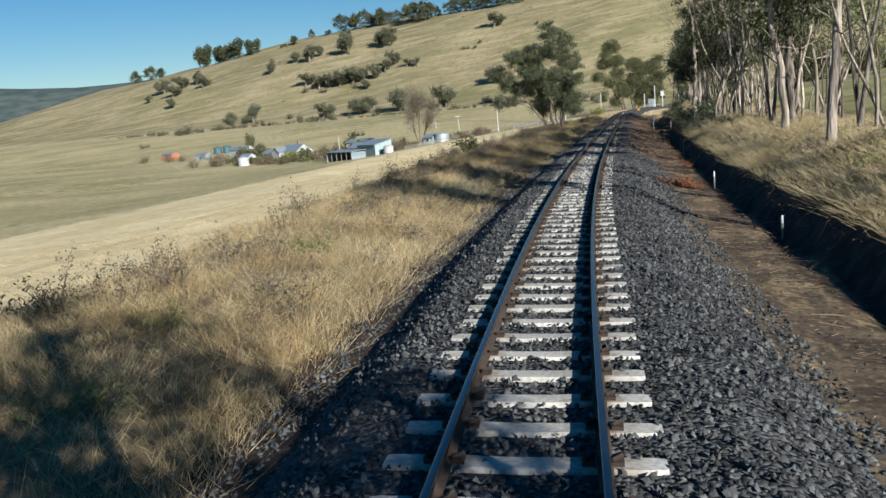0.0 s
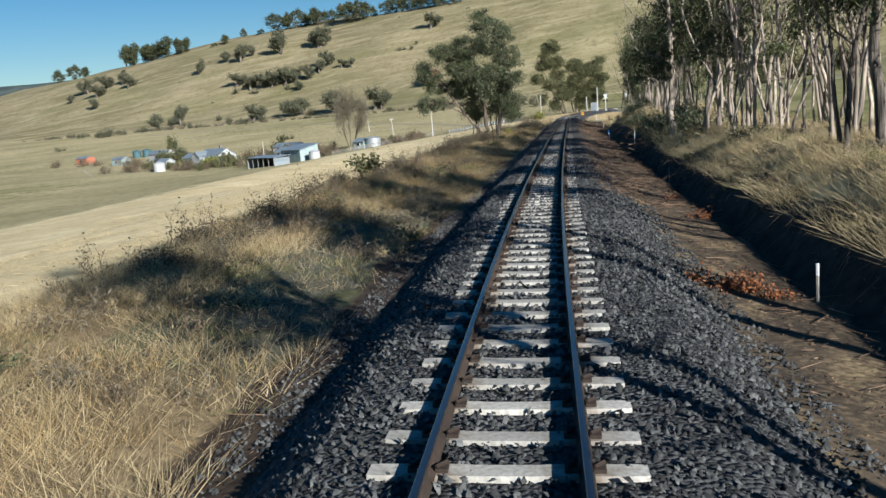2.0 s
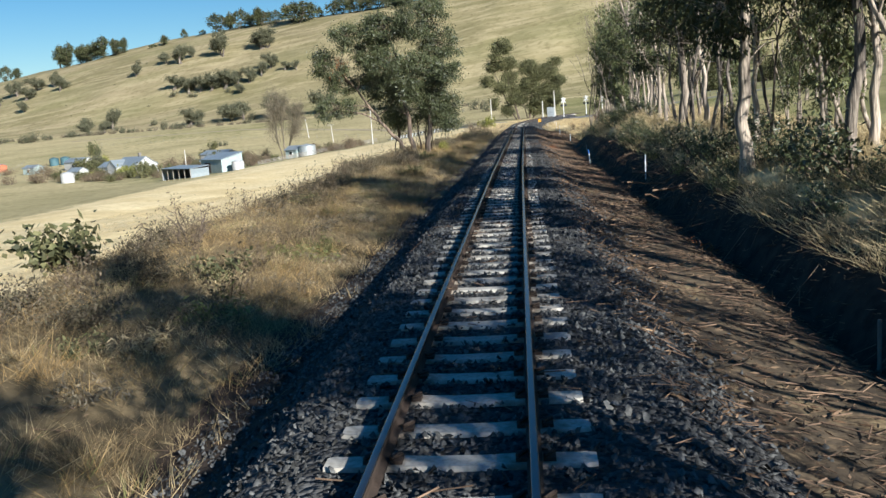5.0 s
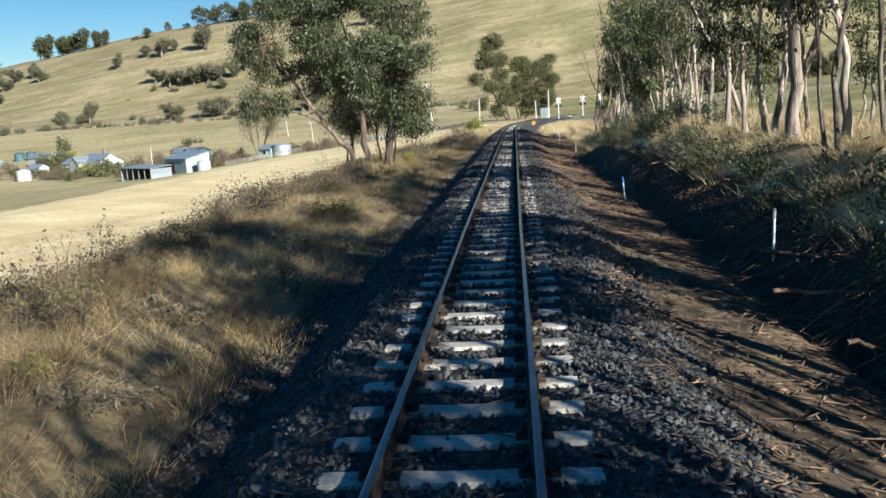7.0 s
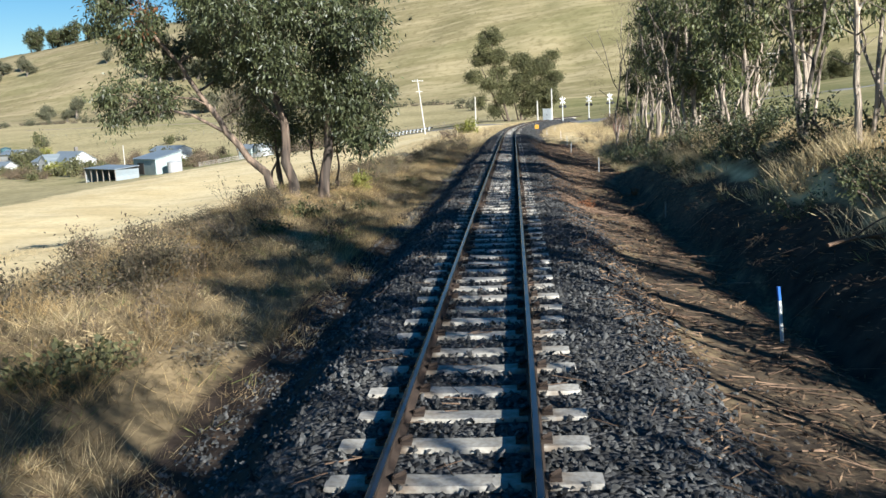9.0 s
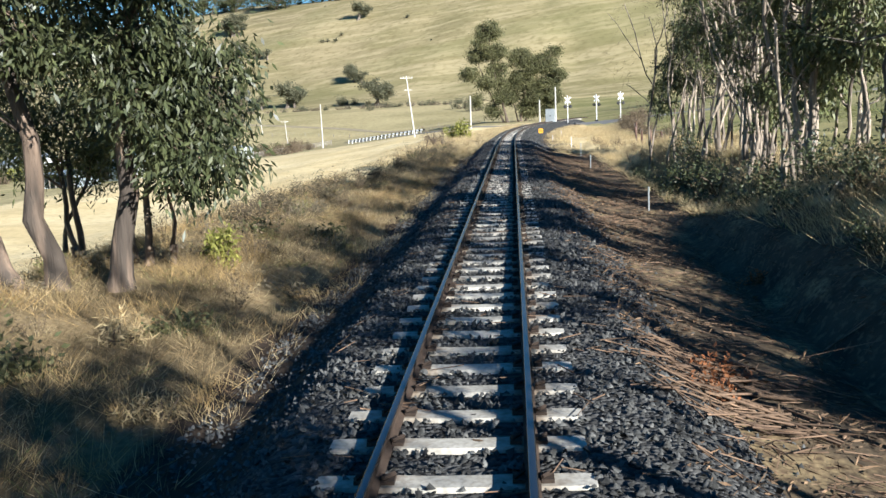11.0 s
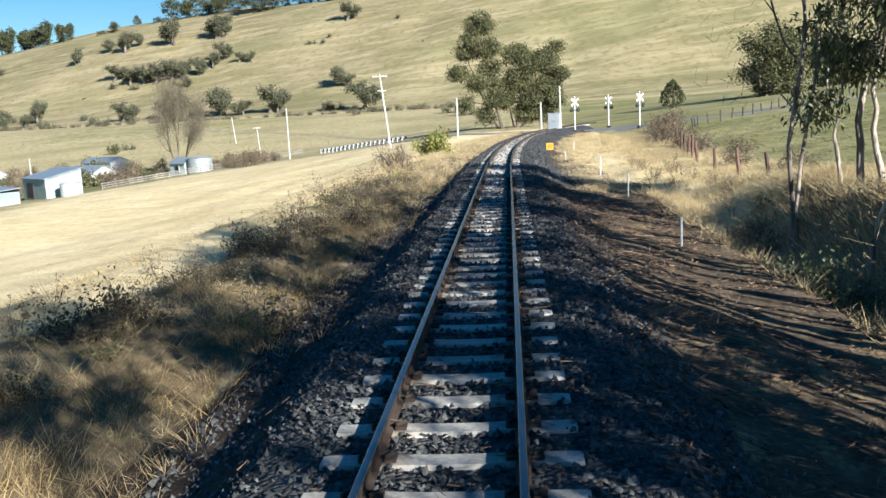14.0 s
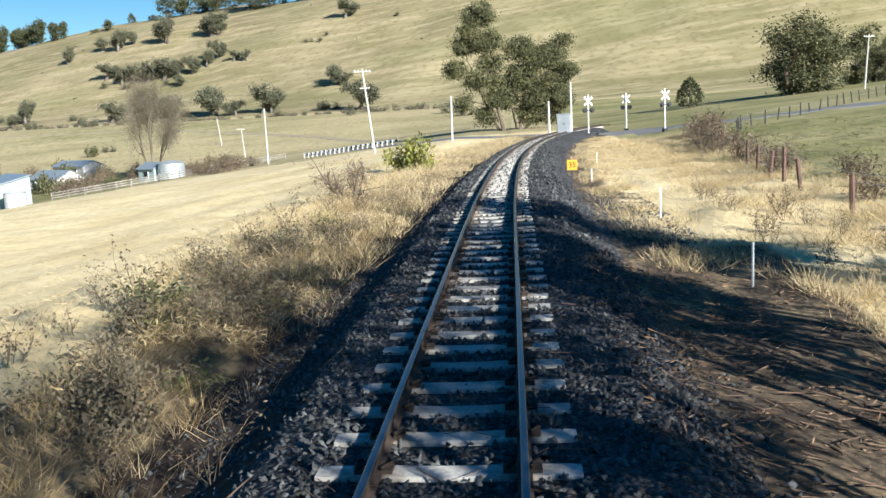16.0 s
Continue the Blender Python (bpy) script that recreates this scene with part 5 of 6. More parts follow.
road = ribbon("road", [(70, 222), (40, 226), (20, 233), (6, 243), (-10, 258), (-24, 283), (-40, 310)], 3.2, 0.07, M["asphalt"])
tagged(road, "grey asphalt country road over the level crossing", "road", kind="structure")
tagged(ribbon("farm_track", [(-10, 330), (-60, 395), (-140, 470), (-260, 520)], 1.6, 0.1, M["dirt_track"]), "pale gravel road along the foot of the hill", "road", kind="structure")
guard = thing("guard_rail", "black and white striped roadside guard rail", "guard rail")
gp = [(-38 + i * 0.98, 291 - i * 0.75) for i in range(21)]
for i, (a, b) in enumerate(zip(gp, gp[1:])):
    for half in (0, 0.5):
        p = Vector((a[0] + (b[0] - a[0]) * half, a[1] + (b[1] - a[1]) * half, 0))
        q = Vector((a[0] + (b[0] - a[0]) * (half + 0.5), a[1] + (b[1] - a[1]) * (half + 0.5), 0))
        p.z = q.z = gz(a[0], a[1]) + 0.75
        d = q - p
        m = Matrix.Translation((p + q) / 2) @ d.to_track_quat("X", "Z").to_matrix().to_4x4()
        part("panel", box(bmesh.new(), d.length, 0.06, 0.32, m, 0.01), M["black" if half else "white_paint"], guard)
    part("post", box(bmesh.new(), 0.14, 0.14, 1.2, pose(a[0], a[1], gz(*a) + 0.3), 0.01), M["white_paint"], guard)


def crossing_signal(x, y, turn, h=4.6):
    s = thing("crossing_signal", "level crossing mast with white crossbuck and round black lamps", "railway signal", pose(x, y, gz(x, y), 0, 0, turn), "signals at the crossing")
    part("mast", rod(bmesh.new(), (0, 0, -0.3), (0, 0, h), 0.075, 0.07, 10), M["white_paint"], s)
    part("footing", box(bmesh.new(), 0.5, 0.5, 0.4, pose(0, 0, 0.1), 0.04), M["black"], s)
    for a in (45, -45):
        part("crossbuck_board", box(bmesh.new(), 1.3, 0.03, 0.2, pose(0, -0.1 - 0.0004 * (a + 45), h - 0.75) @ pose(0, 0, 0, 0, a, 0), 0.005), M["white_paint"], s)
    part("lamp_arm", box(bmesh.new(), 1.1, 0.06, 0.08, pose(0, -0.09, h - 1.75), 0.01), M["black"], s)
    for u in (-0.42, 0.42):
        bm = bmesh.new()
        bmesh.ops.create_cone(bm, cap_ends=True, segments=20, radius1=0.28, radius2=0.28, depth=0.04, matrix=pose(u, -0.14, h - 1.75, 90))
        lamp = part("lamp", bm, M["black"], s)
        bm = bmesh.new()
        bmesh.ops.create_cone(bm, cap_ends=True, segments=16, radius1=0.11, radius2=0.15, depth=0.2, matrix=pose(u, -0.25, h - 1.75, 90))
        part("hood", bm, M["black"], lamp)
    return s


for x, y, tn in ((9.2, 231, 10), (14.7, 241, 170), (17.2, 228.5, 20)):
    crossing_signal(x, y, tn)
cab = thing("signal_cabinet", "pale grey steel equipment cabinet beside the track", "cabinet", pose(6.4, 229, gz(6.4, 229), 0, 0, -12))
part("body", box(bmesh.new(), 1.5, 1.0, 2.1, pose(0, 0, 1.05), 0.03), M["galv"], cab)
part("lid", box(bmesh.new(), 1.6, 1.1, 0.08, pose(0, 0, 2.14), 0.02), M["galv"], cab)
for u in (-0.36, 0.36):
    d = part("door", box(bmesh.new(), 0.66, 0.03, 1.85, pose(u, -0.515, 1.05), 0.01), M["galv"], cab)
    part("handle", box(bmesh.new(), 0.04, 0.04, 0.2, pose(u * 0.2, -0.54, 1.1), 0.01), M["black"], d)
power_pole("thin steel mast beside the signal cabinet", 7.3, 231, 5.6, (0, 0), 0)
power_pole("thin white mast beside the track", 4.6, 226, 3.6, (0, 0), 0)

# trackside posts and signs
def marker(x, y, h, name, label, lean=(0.0, 0.0), tip="white_paint", tip_len=0.0, r=0.025, material="white_paint"):
    z = gz(x, y)
    p = thing(name, label, "marker post", pose(x, y, z), "marker posts beside the line")
    top = Vector((lean[0], lean[1], h))
    part("shaft", rod(bmesh.new(), (0, 0, -0.2), top * (1 - tip_len), r, r, 6), M[material], p)
    if tip_len:
        part("tip", rod(bmesh.new(), top * (1 - tip_len), top, r * 1.08, r, 6), M[tip], p)
    return p


marker(4.75, 30.2, 0.62, "marker_post", "short white painted survey peg in bare earth", tip_len=0.3, material="grey_timber")
marker(5.3, 19.7, 0.6, "marker_post", "short white painted survey peg in bare earth", tip_len=0.3, material="grey_timber")
marker(5.05, 74.1, 0.78, "marker_post", "slim white wooden survey stake among sticks", (0.02, 0))
marker(3.95, 86.2, 0.75, "marker_post", "white survey stake with a blue ribbon top", (-0.08, 0), tip="blue", tip_len=0.25)
marker(4.7, 99.6, 0.5, "marker_post", "short grey peg beside the ballast", material="grey_timber")
marker(4.6, 118, 0.75, "marker_post", "pale grey survey stake in leaf litter", material="galv")
marker(4.45, 136.5, 0.7, "marker_post", "grey survey stake with a small flat top", material="galv", tip="galv", tip_len=0.2)
marker(4.9, 148.8, 0.85, "marker_post", "grey steel peg in the dry grass", material="galv")
marker(4.95, 159, 0.95, "marker_post", "white steel peg in the dry grass", material="white_paint")
marker(4.1, 172, 0.6, "marker_post", "small white peg beside the ballast")
marker(5.6, 185, 0.7, "marker_post", "small white peg beside the ballast")
marker(4.9, 52.5, 0.7, "marker_post", "slim grey peg beside the ditch", material="grey_timber")
sign = thing("speed_sign", "small square yellow speed board on a timber post", "railway sign", pose(2.85, 166.5, gz(2.85, 166.5)))
part("post", box(bmesh.new(), 0.09, 0.09, 1.3, pose(0, 0, 0.25), 0.01), M["dark_timber"], sign)
part("board", box(bmesh.new(), 0.4, 0.03, 0.4, pose(0, -0.07, 1.05), 0.01), M["yellow"], sign, "yellow board with black figures")
txt = bpy.data.curves.new("figures", "FONT")
txt.body, txt.size, txt.align_x, txt.align_y, txt.extrude = "35", 0.29, "CENTER", "CENTER", 0.004
txt.materials.append(M["black"])
figs = new("figures", txt)
figs.matrix_basis = pose(0, -0.092, 1.05, 90)
figs.parent = sign
# ---- ballast stones, grass, weeds, litter ----
rs = np.random.RandomState(77)


def keep_off_sleepers(u, y):
    k = np.searchsorted(SLEEPERS, y)
    k = np.clip(k, 1, len(SLEEPERS) - 1)
    d = np.minimum(np.abs(y - SLEEPERS[k - 1]), np.abs(y - SLEEPERS[k]))
    return (np.abs(u) > 0.99) | (d > 0.112) | (rs.rand(len(u)) < 0.02)


def bed_height(u):
    return np.interp(u, [p[0] for p in bed], [p[1] for p in bed])


def stones(n, y0, y1, u0, u1, size):
    y, u = rs.uniform(y0, y1, n), rs.uniform(u0, u1, n)
    ok = keep_off_sleepers(u, y) & ((u < 1.9) | (y < 42) | (rs.rand(n) < np.clip(1.25 - (u - 1.9) * 1.3, 0.08, 1))) & (np.abs(np.abs(u) - 0.56) > 0.07)
    y, u = y[ok], u[ok]
    n = len(y)
    a, c = np.arctan(slope_x(y)), cant(y)
    x = cx(y) + u * np.cos(a)
    z = bed_height(u) - u * np.sin(c) + np.where(np.abs(u) < 1.05, rs.uniform(0.005, 0.04, n), rs.uniform(-0.005, 0.04, n)) + 0.03 * waves(x, y, 12, 1.3, 2) * (np.abs(u) > 1.1)
    z = np.where(np.abs(u) > 2.2, np.maximum(z, ground(x, y) + 0.005), z)
    s = size * rs.uniform(0.6, 1.35, n)
    base = np.array([[1, 0, 0], [-1, 0, 0], [0, 1, 0], [0, -1, 0], [0, 0, 1], [0, 0, -0.4]], float)
    v = base[None] * s[:, None, None] * rs.uniform(0.55, 1.2, (n, 6, 1)) + rs.normal(size=(n, 6, 3)) * 0.22 * s[:, None, None]
    q = rs.uniform(0, 6.28, n)
    co, si = np.cos(q), np.sin(q)
    tl = rs.normal(size=n) * 0.6
    v = np.stack([v[..., 0] * co[:, None] - v[..., 1] * si[:, None], v[..., 0] * si[:, None] + v[..., 1] * co[:, None], v[..., 2] + v[..., 0] * tl[:, None]], -1)
    v += np.stack([x, y, z], -1)[:, None]
    f = np.array([[0, 2, 4], [2, 1, 4], [1, 3, 4], [3, 0, 4]])
    return v.reshape(-1, 3), (f[None] + 6 * np.arange(n)[:, None, None]).reshape(-1, 3)


v1, f1 = stones(168000, 3.5, 152, -3.1, 3.1, 0.031)
v2, f2 = stones(17000, 152, 232, -2.4, 3.1, 0.046)
v3, f3 = stones(34000, 153, 167, 2.9, 5.3, 0.034)
v1, f1 = np.concatenate([v1, v2, v3]), np.concatenate([f1, f2 + len(v1), f3 + len(v1) + len(v2)])
st = part("ballast_stones", mesh_np("ballast_stones", v1, f1), M["stone"], None)
tagged(st, "loose angular dark grey ballast stones round the sleepers", "ballast stones", kind="stuff")


def tufts(n, y0, y1, u0, u1, per, h, lean, width, thin=None, clump=0.1, seed=1, patch=0.0, psize=3.0):
    """Tufts of blades; thin(u, y) gives the chance that a tuft stands."""
    y, u = rs.uniform(y0, y1, n), rs.uniform(u0, u1, n)
    x = u + cx(y)
    ok = np.ones(n, bool)
    pw = waves(x, y, seed, psize)
    if patch:
        ok &= pw > rs.normal(size=n) * 0.25 + patch - 0.5
    if thin is not None:
        ok &= rs.rand(n) < thin(u, y)
    x, y, pw = x[ok], y[ok], pw[ok]
    n = len(x)
    z = ground(x, y)
    hh = h * rs.uniform(0.5, 1.2, n) * (1 + 0.45 * np.clip(pw, -1, 1))
    bx = np.repeat(np.stack([x, y, z], -1), per, 0)
    hb = np.repeat(hh, per) * rs.uniform(0.5, 1.1, n * per)
    off = rs.normal(size=(n * per, 2)) * clump
    base = bx + np.concatenate([off, np.full((n * per, 1), -0.03)], 1)
    bend = off * 1.3 + rs.normal(size=off.shape) * lean * hb[:, None] + np.array([-0.12, 0.04]) * hb[:, None]
    tip = base + np.concatenate([bend, hb[:, None]], 1)
    return blades(base, tip, width * rs.uniform(0.6, 1.4, n * per), rs)


def cover(name, label, material, sets):
    vs, fs, k = [], [], 0
    for v, f in sets:
        vs.append(v)
        fs.append(f + k)
        k += len(v)
    ob = part(name, mesh_np(name, np.concatenate(vs), np.concatenate(fs)), M[material])
    return tagged(ob, label, "grass", kind="stuff")


cover("berm_grass", "rank brown and straw grass on the embankment", "brown_grass",
      [tufts(30000, 2, 165, -10.0, -2.9, 13, 0.33, 0.6, 0.007, lambda u, y: np.clip((-u - 2.7) / 1.2, 0.1, 1) * (1 - 0.8 * sm(25, 29, y) * (1 - sm(41, 47, y)) * sm(-6.4, -5.2, u)) * np.clip(1 - sm(105, 142, y) * sm(5.0, 6.2, -u), 0.06, 1), 0.14, 21, 0.42, 2.2)])
cover("golden_grass", "golden clumps of tall dry grass on the embankment", "gold_grass",
      [tufts(15000, 2, 165, -8.8, -3.1, 15, 0.42, 0.5, 0.0065, lambda u, y: (1 - 0.95 * sm(25, 29, y) * (1 - sm(38, 42, y)) * sm(-6.6, -5.4, u)) * np.clip(1 - sm(105, 142, y) * sm(5.0, 6.2, -u), 0.06, 1), 0.11, 33, 0.78, 2.6)])
cover("pale_grass", "pale straw tufts along the line", "straw",
      [tufts(5200, 2, 38, -9.8, -3.0, 15, 0.42, 0.5, 0.007, lambda u, y: 1 - 0.9 * sm(25, 29, y) * sm(-6.4, -5.2, u), 0.14, 23, 0.3, 5),
       tufts(9500, 42, 165, -8.4, -2.7, 13, 0.3, 0.5, 0.007, lambda u, y: np.clip(1 - sm(105, 142, y) * sm(5.0, 6.2, -u), 0.06, 1), 0.1, 22, 0.6, 5),
       tufts(11000, 2, 62, 5.5, 11, 12, 0.36, 0.6, 0.009, None, 0.14, 24, 0.28, 5),
       tufts(8000, 60, 120, 5.8, 11.5, 12, 0.45, 0.4, 0.014, None, 0.12, 24, 0.5, 6),
       tufts(9000, 136, 215, 5.2, 13.5, 13, 0.42, 0.45, 0.013, lambda u, y: np.clip(0.18 + 0.82 * sm(6.6, 8.6, u) + 0.5 * sm(176, 190, y), 0, 1), 0.16, 25, 0.3, 4),
       tufts(5000, 112, 150, 6.2, 12, 12, 0.42, 0.45, 0.011, lambda u, y: 1 - 0.75 * sm(136, 144, y) * (1 - sm(6.8, 8.6, u)), 0.13, 29, 0.25, 4),
       tufts(2500, 100, 150, 5.6, 7.0, 10, 0.35, 0.4, 0.012, None, 0.1, 26, 0.5, 3),
       tufts(3000, 150, 230, 3.4, 5.5, 10, 0.3, 0.4, 0.016, None, 0.1, 27, 0.5, 4),
       tufts(3000, 150, 235, -7.5, -2.7, 12, 0.5, 0.4, 0.02, None, 0.15, 28, 0.3, 5)])
cover("field_grass", "short cropped straw grass in the paddock", "straw",
      [tufts(30000, 0, 215, -32, -8, 6, 0.16, 0.5, 0.016, lambda u, y: np.clip(1.25 + u / 34, 0.2, 1), 0.14, 31, 0.2, 8)])
cover("green_grass", "patches of green grass in the dry cover", "green_grass",
      [tufts(3000, 2, 165, -8, -3, 14, 0.22, 0.45, 0.012, None, 0.12, 41, 0.8, 3),
       tufts(2600, 5, 130, 5.6, 13, 12, 0.3, 0.45, 0.013, None, 0.12, 42, 0.65, 4),
       tufts(6000, 145, 215, 12.5, 34, 8, 0.14, 0.5, 0.02, None, 0.2, 43, 0.3, 6)])


def weed(seed, h, name="dead_weed", label="dark dead weed with dry seed heads", heads=17):
    """A many-stemmed dry weed with small seed heads."""
    r = np.random.RandomState(seed)
    top = thing(name, label, "weed", group="weeds on the embankment")
    soup, tips = Soup(), []
    for j in range(5):
        a = r.uniform(0, 6.28)
        grow(soup, r, np.array([0.08 * math.cos(a), 0.08 * math.sin(a), -0.05]), np.array([math.cos(a) * 0.45, math.sin(a) * 0.45, 1.0]), h * r.uniform(0.45, 0.75), 0.011, 1, tips, 0.1, 0.3, (2, 4), 0.25, 0.003)
    tagged(part("branching_stem", soup.mesh("stem", False), M["weed"], top), kind="stuff")
    tagged(part("seed_spray", foliage(tips, r, max(1, heads * 6 // len(tips) + 2), 0.055, 0.07, 0.035, 0.1), M["weed"], top), kind="stuff")
    return top


weeds = [weed(61, 1.0), weed(62, 0.8), weed(63, 1.25)]
greenweed = bush("green_weed", "leafy green weed among the dry grass", 64, 0.5, 0.5, "leaf_olive", 500, 0.09, 0.05, category="weed", group="green weeds on the embankment")
rw = random.Random(15)
for k, ob in enumerate(weeds):
    place(ob, -7.2 + float(cx(12 + 4 * k)), 12 + 4 * k, 0, 1.0)
place(greenweed, -5.0, 78.5, 0, 1.0)
for i in range(150):
    y = rw.uniform(2, 165)
    band = rw.choice((-9.2, -8.6, -7.6, -6.6, -5.6, -4.4))
    band += 2.2 * float(sm(105, 142, y))
    again(rw.choice(weeds), band + rw.uniform(-0.8, 0.8) + float(cx(y)), y, rw.uniform(0, 360), rw.uniform(0.6, 1.1))
for i in range(40):
    y = rw.uniform(105, 165)
    again(rw.choice(weeds), rw.uniform(6.2, 9) + float(cx(y)), y, rw.uniform(0, 360), rw.uniform(0.6, 1.0))
for i in range(16):
    y = rw.uniform(2, 160)
    again(greenweed, rw.uniform(-7, -3.6) + float(cx(y)), y, rw.uniform(0, 360), rw.uniform(0.6, 1.5))
herbs = [bush("dry_herb", "dense grey-brown dry herb on the embankment", 71, 0.5, 0.5, "grey_weed", 420, 0.1, 0.022, category="weed", group="dry herbs on the embankment"),
         bush("dry_herb", "low clump of fine straw-coloured herb", 72, 0.45, 0.4, "straw", 420, 0.11, 0.014, category="weed", group="dry herbs on the embankment"),
         bush("dry_herb", "low olive-green herb among dry grass", 73, 0.5, 0.4, "green_grass", 420, 0.09, 0.025, category="weed", group="dry herbs on the embankment", fine=0.02)]
for k, ob in enumerate(herbs):
    place(ob, -5.2 - 0.6 * k + float(cx(30 + 9 * k)), 30 + 9 * k, 0, 1.0)
for i in range(200):
    y = rw.uniform(3, 165)
    lo = -9.4 + 3.4 * float(sm(105, 142, y))
    again(rw.choice((herbs[0], herbs[0], herbs[0], herbs[1], herbs[2])), rw.uniform(lo, -3.4) + float(cx(y)), y, rw.uniform(0, 360), rw.uniform(0.7, 1.8), sz=rw.uniform(0.7, 1.5))
for i in range(85):
    y = rw.uniform(6, 62) if i < 60 else rw.uniform(62, 104)
    again(rw.choice(herbs), rw.uniform(5.8, 10) + float(cx(y)), y, rw.uniform(0, 360), rw.uniform(0.8, 1.7), sz=rw.uniform(0.7, 1.4))
dark_shrub = bush("low_shrub", "low dark dry shrub on the paddock edge", 67, 0.9, 0.95, "dark_weed", 1350, 0.095, 0.04, category="shrub", group="low shrubs on the embankment")
place(dark_shrub, -7.6, 85.6, 0, 1.1)
for x, y, s in ((-9.6, 49, 0.9), (-9.2, 51.3, 0.9), (-8.6, 52.9, 1.0), (-7.9, 54.9, 1.0), (-8.4, 72, 0.9), (-8.6, 88.5, 1.0), (-7.8, 83.7, 1.1), (-7.1, 88.7, 1.1), (-6.8, 91.4, 1.0), (-9.4, 93.8, 0.9), (-8.6, 95.2, 1.0), (-8.2, 96.8, 0.9), (-7.3, 99.8, 0.8),
                (-5.8, 128.4, 1.0), (-5.3, 135.5, 0.9), (-6.4, 121.6, 1.0), (-5.4, 129.4, 0.8), (-5.0, 145.4, 0.9), (-5.0, 138.2, 0.8), (-5.2, 148.7, 0.8), (-5.0, 152.1, 0.7)):
    again(dark_shrub, x, y, rw.uniform(0, 360), s * rw.uniform(0.85, 1.1))
for i in range(46):
    y = rw.uniform(30, 160)
    again(dark_shrub, rw.uniform(-9.0, -6.2) + 2.2 * float(sm(105, 142, y)) + float(cx(y)), y, rw.uniform(0, 360), rw.uniform(0.45, 0.95))
for x, y, s in ((-7.2, 11.9, 0.7), (-8.0, 14.7, 0.7), (-8.2, 37.1, 0.8), (-8.3, 46.8, 0.9), (-8.6, 63.5, 0.9), (-6.2, 41.0, 0.7), (-7.0, 44, 0.8), (-6.4, 58, 0.7), (-7.4, 78, 0.8), (-6.8, 114, 0.8), (-7.2, 117, 0.9)):
    again(dark_shrub, x, y, rw.uniform(0, 360), s)
fern = bush("dead_fern", "clump of dead orange brown bracken on bare earth", 68, 0.4, 0.4, "fern", 420, 0.09, 0.04, category="fern", group="dead ferns beside the line")
place(fern, 3.5, 30.6, 0, 1.0)
for x, y, s in ((3.1, 30.9, 0.9), (3.8, 30.9, 1.1), (4.2, 30.2, 0.8), (4.3, 40.0, 0.9), (2.3, 99.6, 0.8), (2.6, 100.3, 0.9), (4.9, 107, 0.8), (4.2, 44.8, 0.7), (4.5, 61, 0.8)):
    again(fern, x, y, rw.uniform(0, 360), s)
verge = bush("shrub", "dense dark green shrub in the ditch", 65, 1.1, 1.5, "leaf_lone", 1100, 0.14, 0.055, group="shrubs in the ditch")
place(verge, 8.2, 96, 0, 1.0)
for x, y, s in ((7.3, 59.4, 1.1), (7.0, 61.4, 0.9), (7.2, 64, 0.8), (6.6, 68.6, 1.1), (6.4, 70.6, 1.0), (6.2, 66, 0.55), (6.4, 80, 0.6), (6.3, 84, 0.7), (6.6, 90, 0.7), (6.2, 58, 0.5), (7.0, 100, 0.8), (6.4, 75, 0.5), (7.9, 112, 1.0), (8.4, 116, 1.1), (7.8, 120, 0.9), (8.2, 124, 1.2), (8.0, 128, 1.1), (8.6, 131, 1.0), (9.4, 134, 0.9), (8.8, 104, 1.0), (8.2, 92, 0.8), (8.6, 72, 0.9), (9.2, 76, 1.0), (8.3, 108, 1.0)):
    again(verge, x, y, rw.uniform(0, 360), s)
for i in range(26):
    y = rw.uniform(100, 138)
    again(verge, rw.uniform(6.4, 8.6) + float(cx(y)), y, rw.uniform(0, 360), rw.uniform(0.45, 0.8))
for i in range(30):
    y = rw.uniform(48, 112)
    again(verge, rw.uniform(5.7, 7.4) + float(cx(y)), y, rw.uniform(0, 360), rw.uniform(0.3, 0.6))
twig = bush("dead_shrub", "bare twiggy dead shrub in the paddock edge", 66, 1.2, 1.6, "weed", 500, 0.35, 0.02, group="bare shrubs by the paddock", fine=0)
place(twig, -6.0, 166.5, 0, 1.2)
for x, y, s in ((-7.0, 170, 1.0), (-8.2, 48, 0.7), (-7.6, 62, 0.7), (-6.9, 96, 0.6), (-7.4, 178, 0.9), (13.2, 176, 1.0), (13.5, 192, 1.2), (14.6, 198, 1.3), (16.5, 208, 1.5), (12.6, 186, 1.0)):
    again(twig, x, y, rw.uniform(0, 360), s)
again(shrubs, -9.3, 59.5, 20, 0.55)


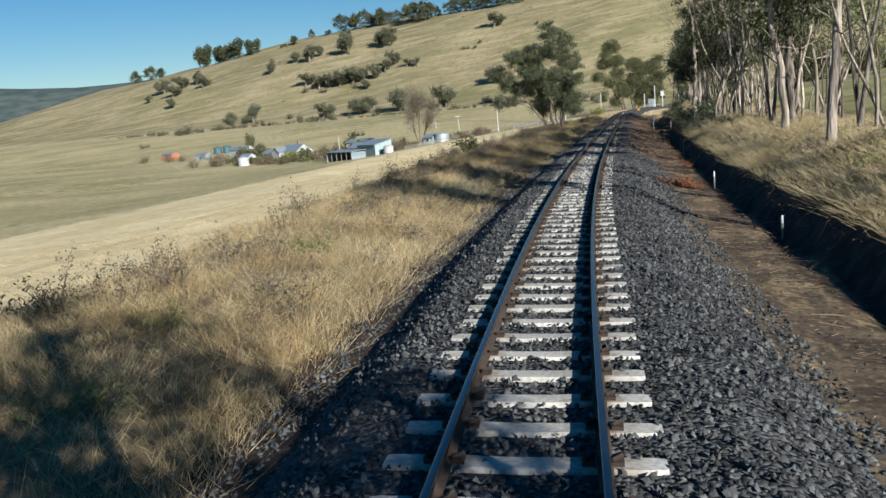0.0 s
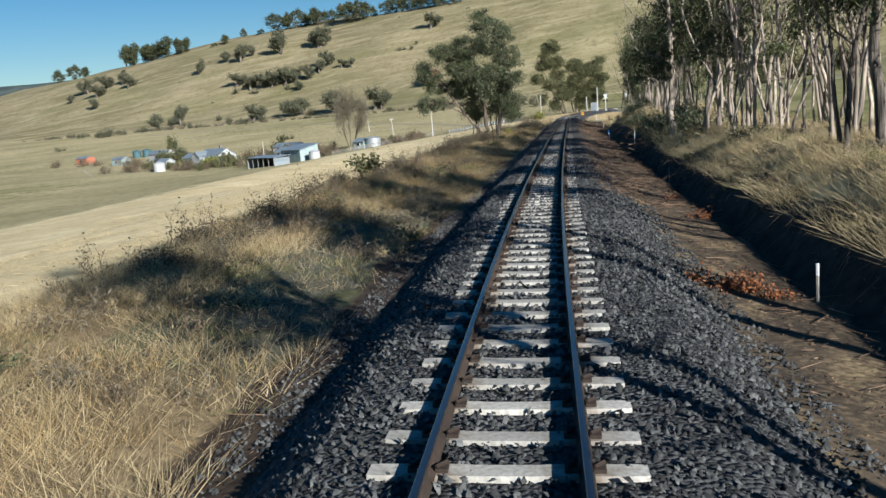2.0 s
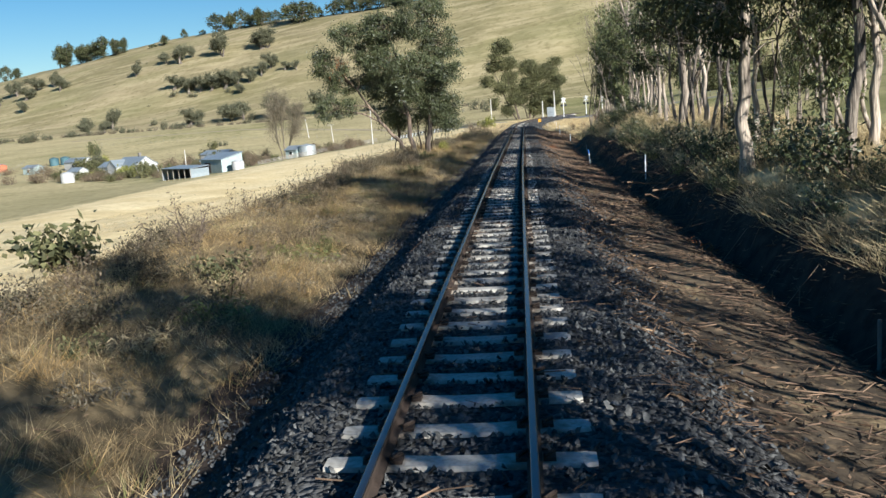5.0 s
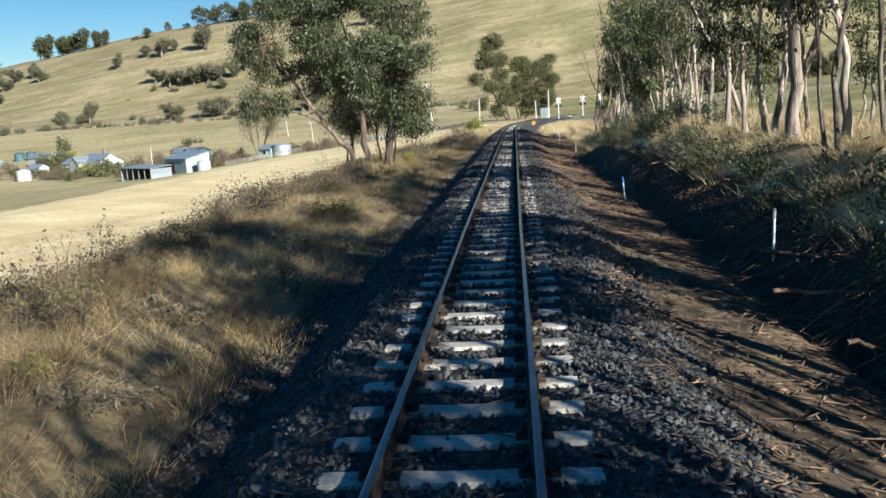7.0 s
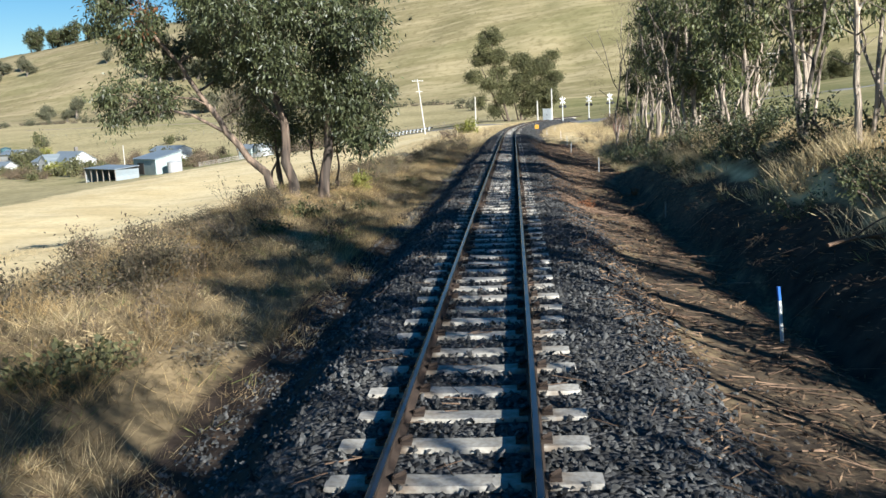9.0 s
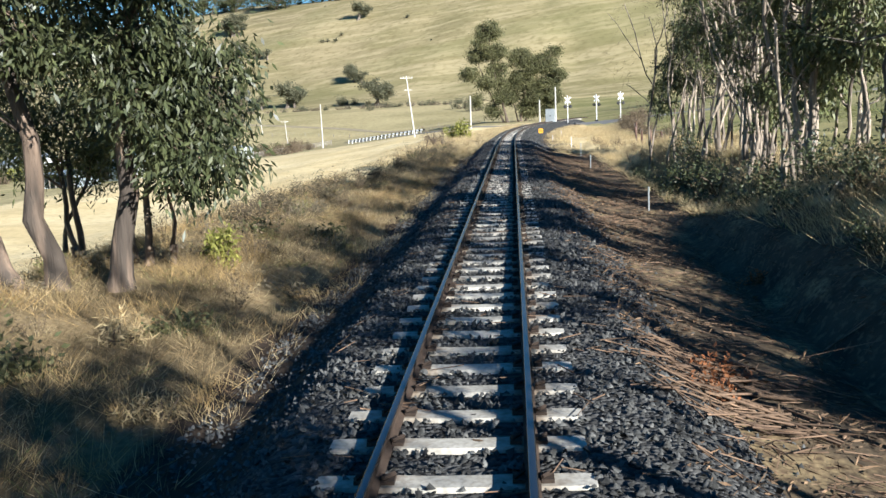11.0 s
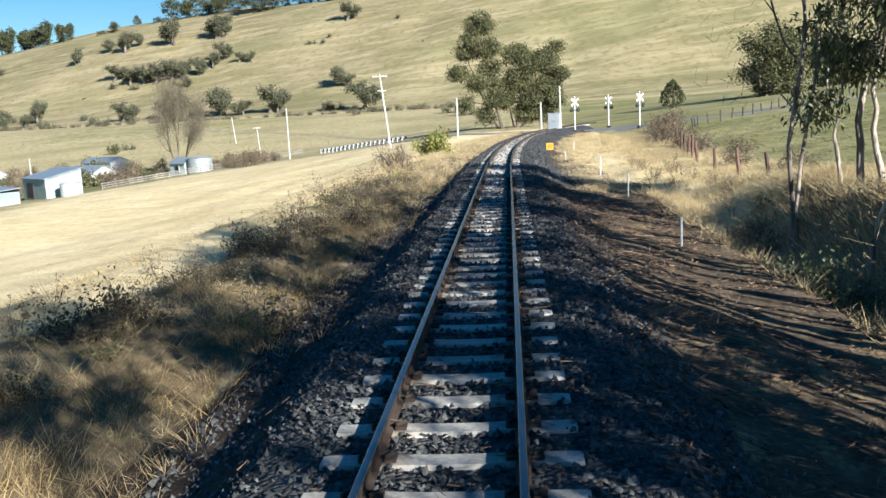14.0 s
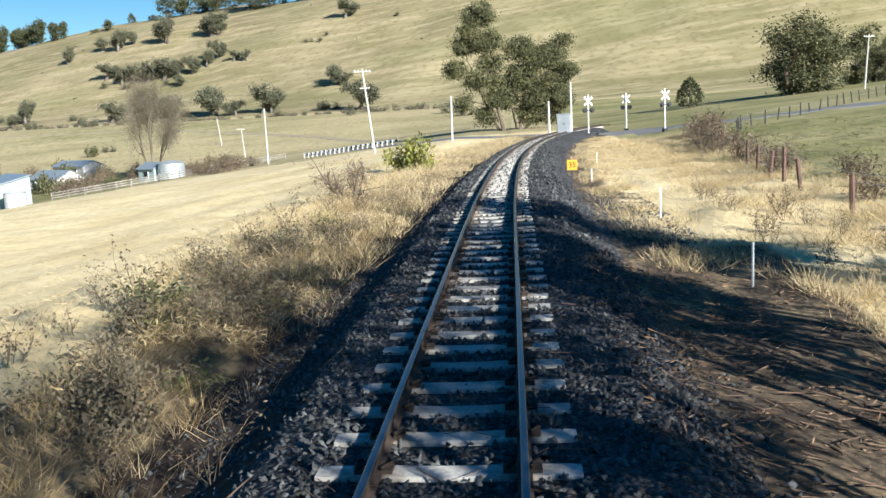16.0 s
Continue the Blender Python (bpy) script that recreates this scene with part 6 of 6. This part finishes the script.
def litter(n, y0, y1, u0, u1, length, r, seed, along=0.0):
    """Loose sticks lying about, as square bars."""
    q = np.random.RandomState(seed)
    y, u = q.uniform(y0, y1, n), q.triangular(u0, (u0 + u1) * 0.5, u1, n)
    x = u + cx(y)
    a = q.uniform(-1.5, 1.5, n) * q.uniform(0.3, 1, n) + along
    ln = length * q.uniform(0.3, 1.5, n)
    d = np.stack([np.cos(a), np.sin(a)], -1) * ln[:, None] / 2
    p0, p1 = np.stack([x, y], -1) - d, np.stack([x, y], -1) + d
    uu0, uu1 = p0[:, 0] - cx(p0[:, 1]), p1[:, 0] - cx(p1[:, 1])

    def hgt(p, uu):
        return np.maximum(ground(p[:, 0], p[:, 1]), np.where((uu < 3.3) & (uu > -2.75), bed_height(uu) + 0.03, -9)) + 0.015
    z0, z1 = hgt(p0, uu0) + q.uniform(0, 0.05, n), hgt(p1, uu1) + q.uniform(0, 0.05, n)
    A, B = np.concatenate([p0, z0[:, None]], 1), np.concatenate([p1, z1[:, None]], 1)
    side = np.cross(B - A, [0, 0, 1.0])
    side *= (r * q.uniform(0.5, 1.4, n) / (np.linalg.norm(side, axis=1) + 1e-9))[:, None]
    up = np.zeros_like(side)
    up[:, 2] = np.linalg.norm(side, axis=1) * 1.4
    v = np.stack([A - side, A + up, A + side, B - side, B + up, B + side], 1).reshape(-1, 3)
    k = 6 * np.arange(n)[:, None, None]
    f = (np.array([[0, 1, 4, 3], [1, 2, 5, 4], [2, 0, 3, 5]])[None] + k).reshape(-1, 4)
    return v, f


def bits(n, y0, y1, u0, u1, size, seed):
    """Flat scraps of bark and dead leaf lying on the ground."""
    q = np.random.RandomState(seed)
    y, u = q.uniform(y0, y1, n), q.uniform(u0, u1, n)
    x = u + cx(y)
    ok = (waves(x, y, seed, 2.2) > q.normal(size=n) * 0.4 - 0.15) & keep_off_sleepers(u, y)
    x, y, u = x[ok], y[ok], u[ok]
    n = len(x)
    z = np.maximum(ground(x, y), np.where((u < 3.3) & (u > -2.55), bed_height(u) + 0.035, -9)) + 0.012
    c = np.stack([x, y, z], -1)
    way = q.normal(size=c.shape) * np.array([1, 1, 0.25])
    return leaves(c, way, size * q.uniform(0.5, 1.6, n), size * q.uniform(0.08, 0.24, n), q)


ob = part("leaf_litter", mesh_np("leaf_litter", *[np.concatenate(p) if k == 0 else np.concatenate([p[0], p[1] + 4 * len(p[0]), p[2] + 4 * (len(p[0]) + len(p[1]))])
          for k, p in enumerate(zip(bits(70000, 42, 150, 1.7, 6.2, 0.12, 8), bits(7000, 3, 45, 2.9, 5.2, 0.09, 9), bits(9000, 3, 160, -6.5, -2.6, 0.09, 10)))]), M["litter"])
tagged(ob, "fallen gum leaves and bark scraps on bare earth", "leaf litter", kind="stuff")
sets = [litter(2200, 42, 147, 1.5, 5.0, 0.3, 0.007, 1), litter(190, 48, 104, 3.0, 5.6, 0.7, 0.009, 2), litter(900, 45, 146, -2.4, 2.8, 0.25, 0.006, 3), litter(400, 2, 45, 3.0, 5.6, 0.35, 0.007, 4), litter(350, 4, 160, -6, -2.6, 0.3, 0.005, 5), litter(160, 98.6, 101, 1.6, 3.6, 0.5, 0.012, 6), litter(260, 67, 75.5, 3.9, 6.6, 0.8, 0.008, 11), litter(120, 76, 79, 2.4, 4.2, 0.6, 0.01, 7)]
vs, fs, k = [], [], 0
for v, f in sets:
    vs.append(v), fs.append(f + k)
    k += len(v)
ob = part("fallen_sticks", mesh_np("fallen_sticks", np.concatenate(vs), np.concatenate(fs)), M["stick"])
tagged(ob, "fallen sticks, bark and twigs lying beside the line", "sticks", kind="stuff")
# larger fallen branches
for i, (x, y, ln, turn) in enumerate(((5.2, 70.5, 2.6, 12), (5.5, 72.5, 2.2, -8), (5.0, 69.0, 1.8, 35), (4.6, 61.0, 1.6, 60), (4.6, 82.0, 1.2, 80), (5.4, 66.5, 2.4, 5), (5.2, 79, 1.6, 120), (6.3, 121, 1.5, 20), (6.0, 88, 2.0, 15))):
    r = np.random.RandomState(90 + i)
    soup, tips = Soup(), []
    grow(soup, r, np.array([-ln / 2, 0, 0.05]), np.array([1, 0, 0.02]), ln * 0.7, 0.035, 1, tips, 0.0, 0.25, (2, 3), 0.3)
    b = thing("fallen_branch", "fallen dry gum branch lying in the ditch", "branch", pose(x, y, gz(x, y) + 0.04, 0, 0, turn), "fallen branches")
    part("limb", soup.mesh("limb"), M["stick"], b)
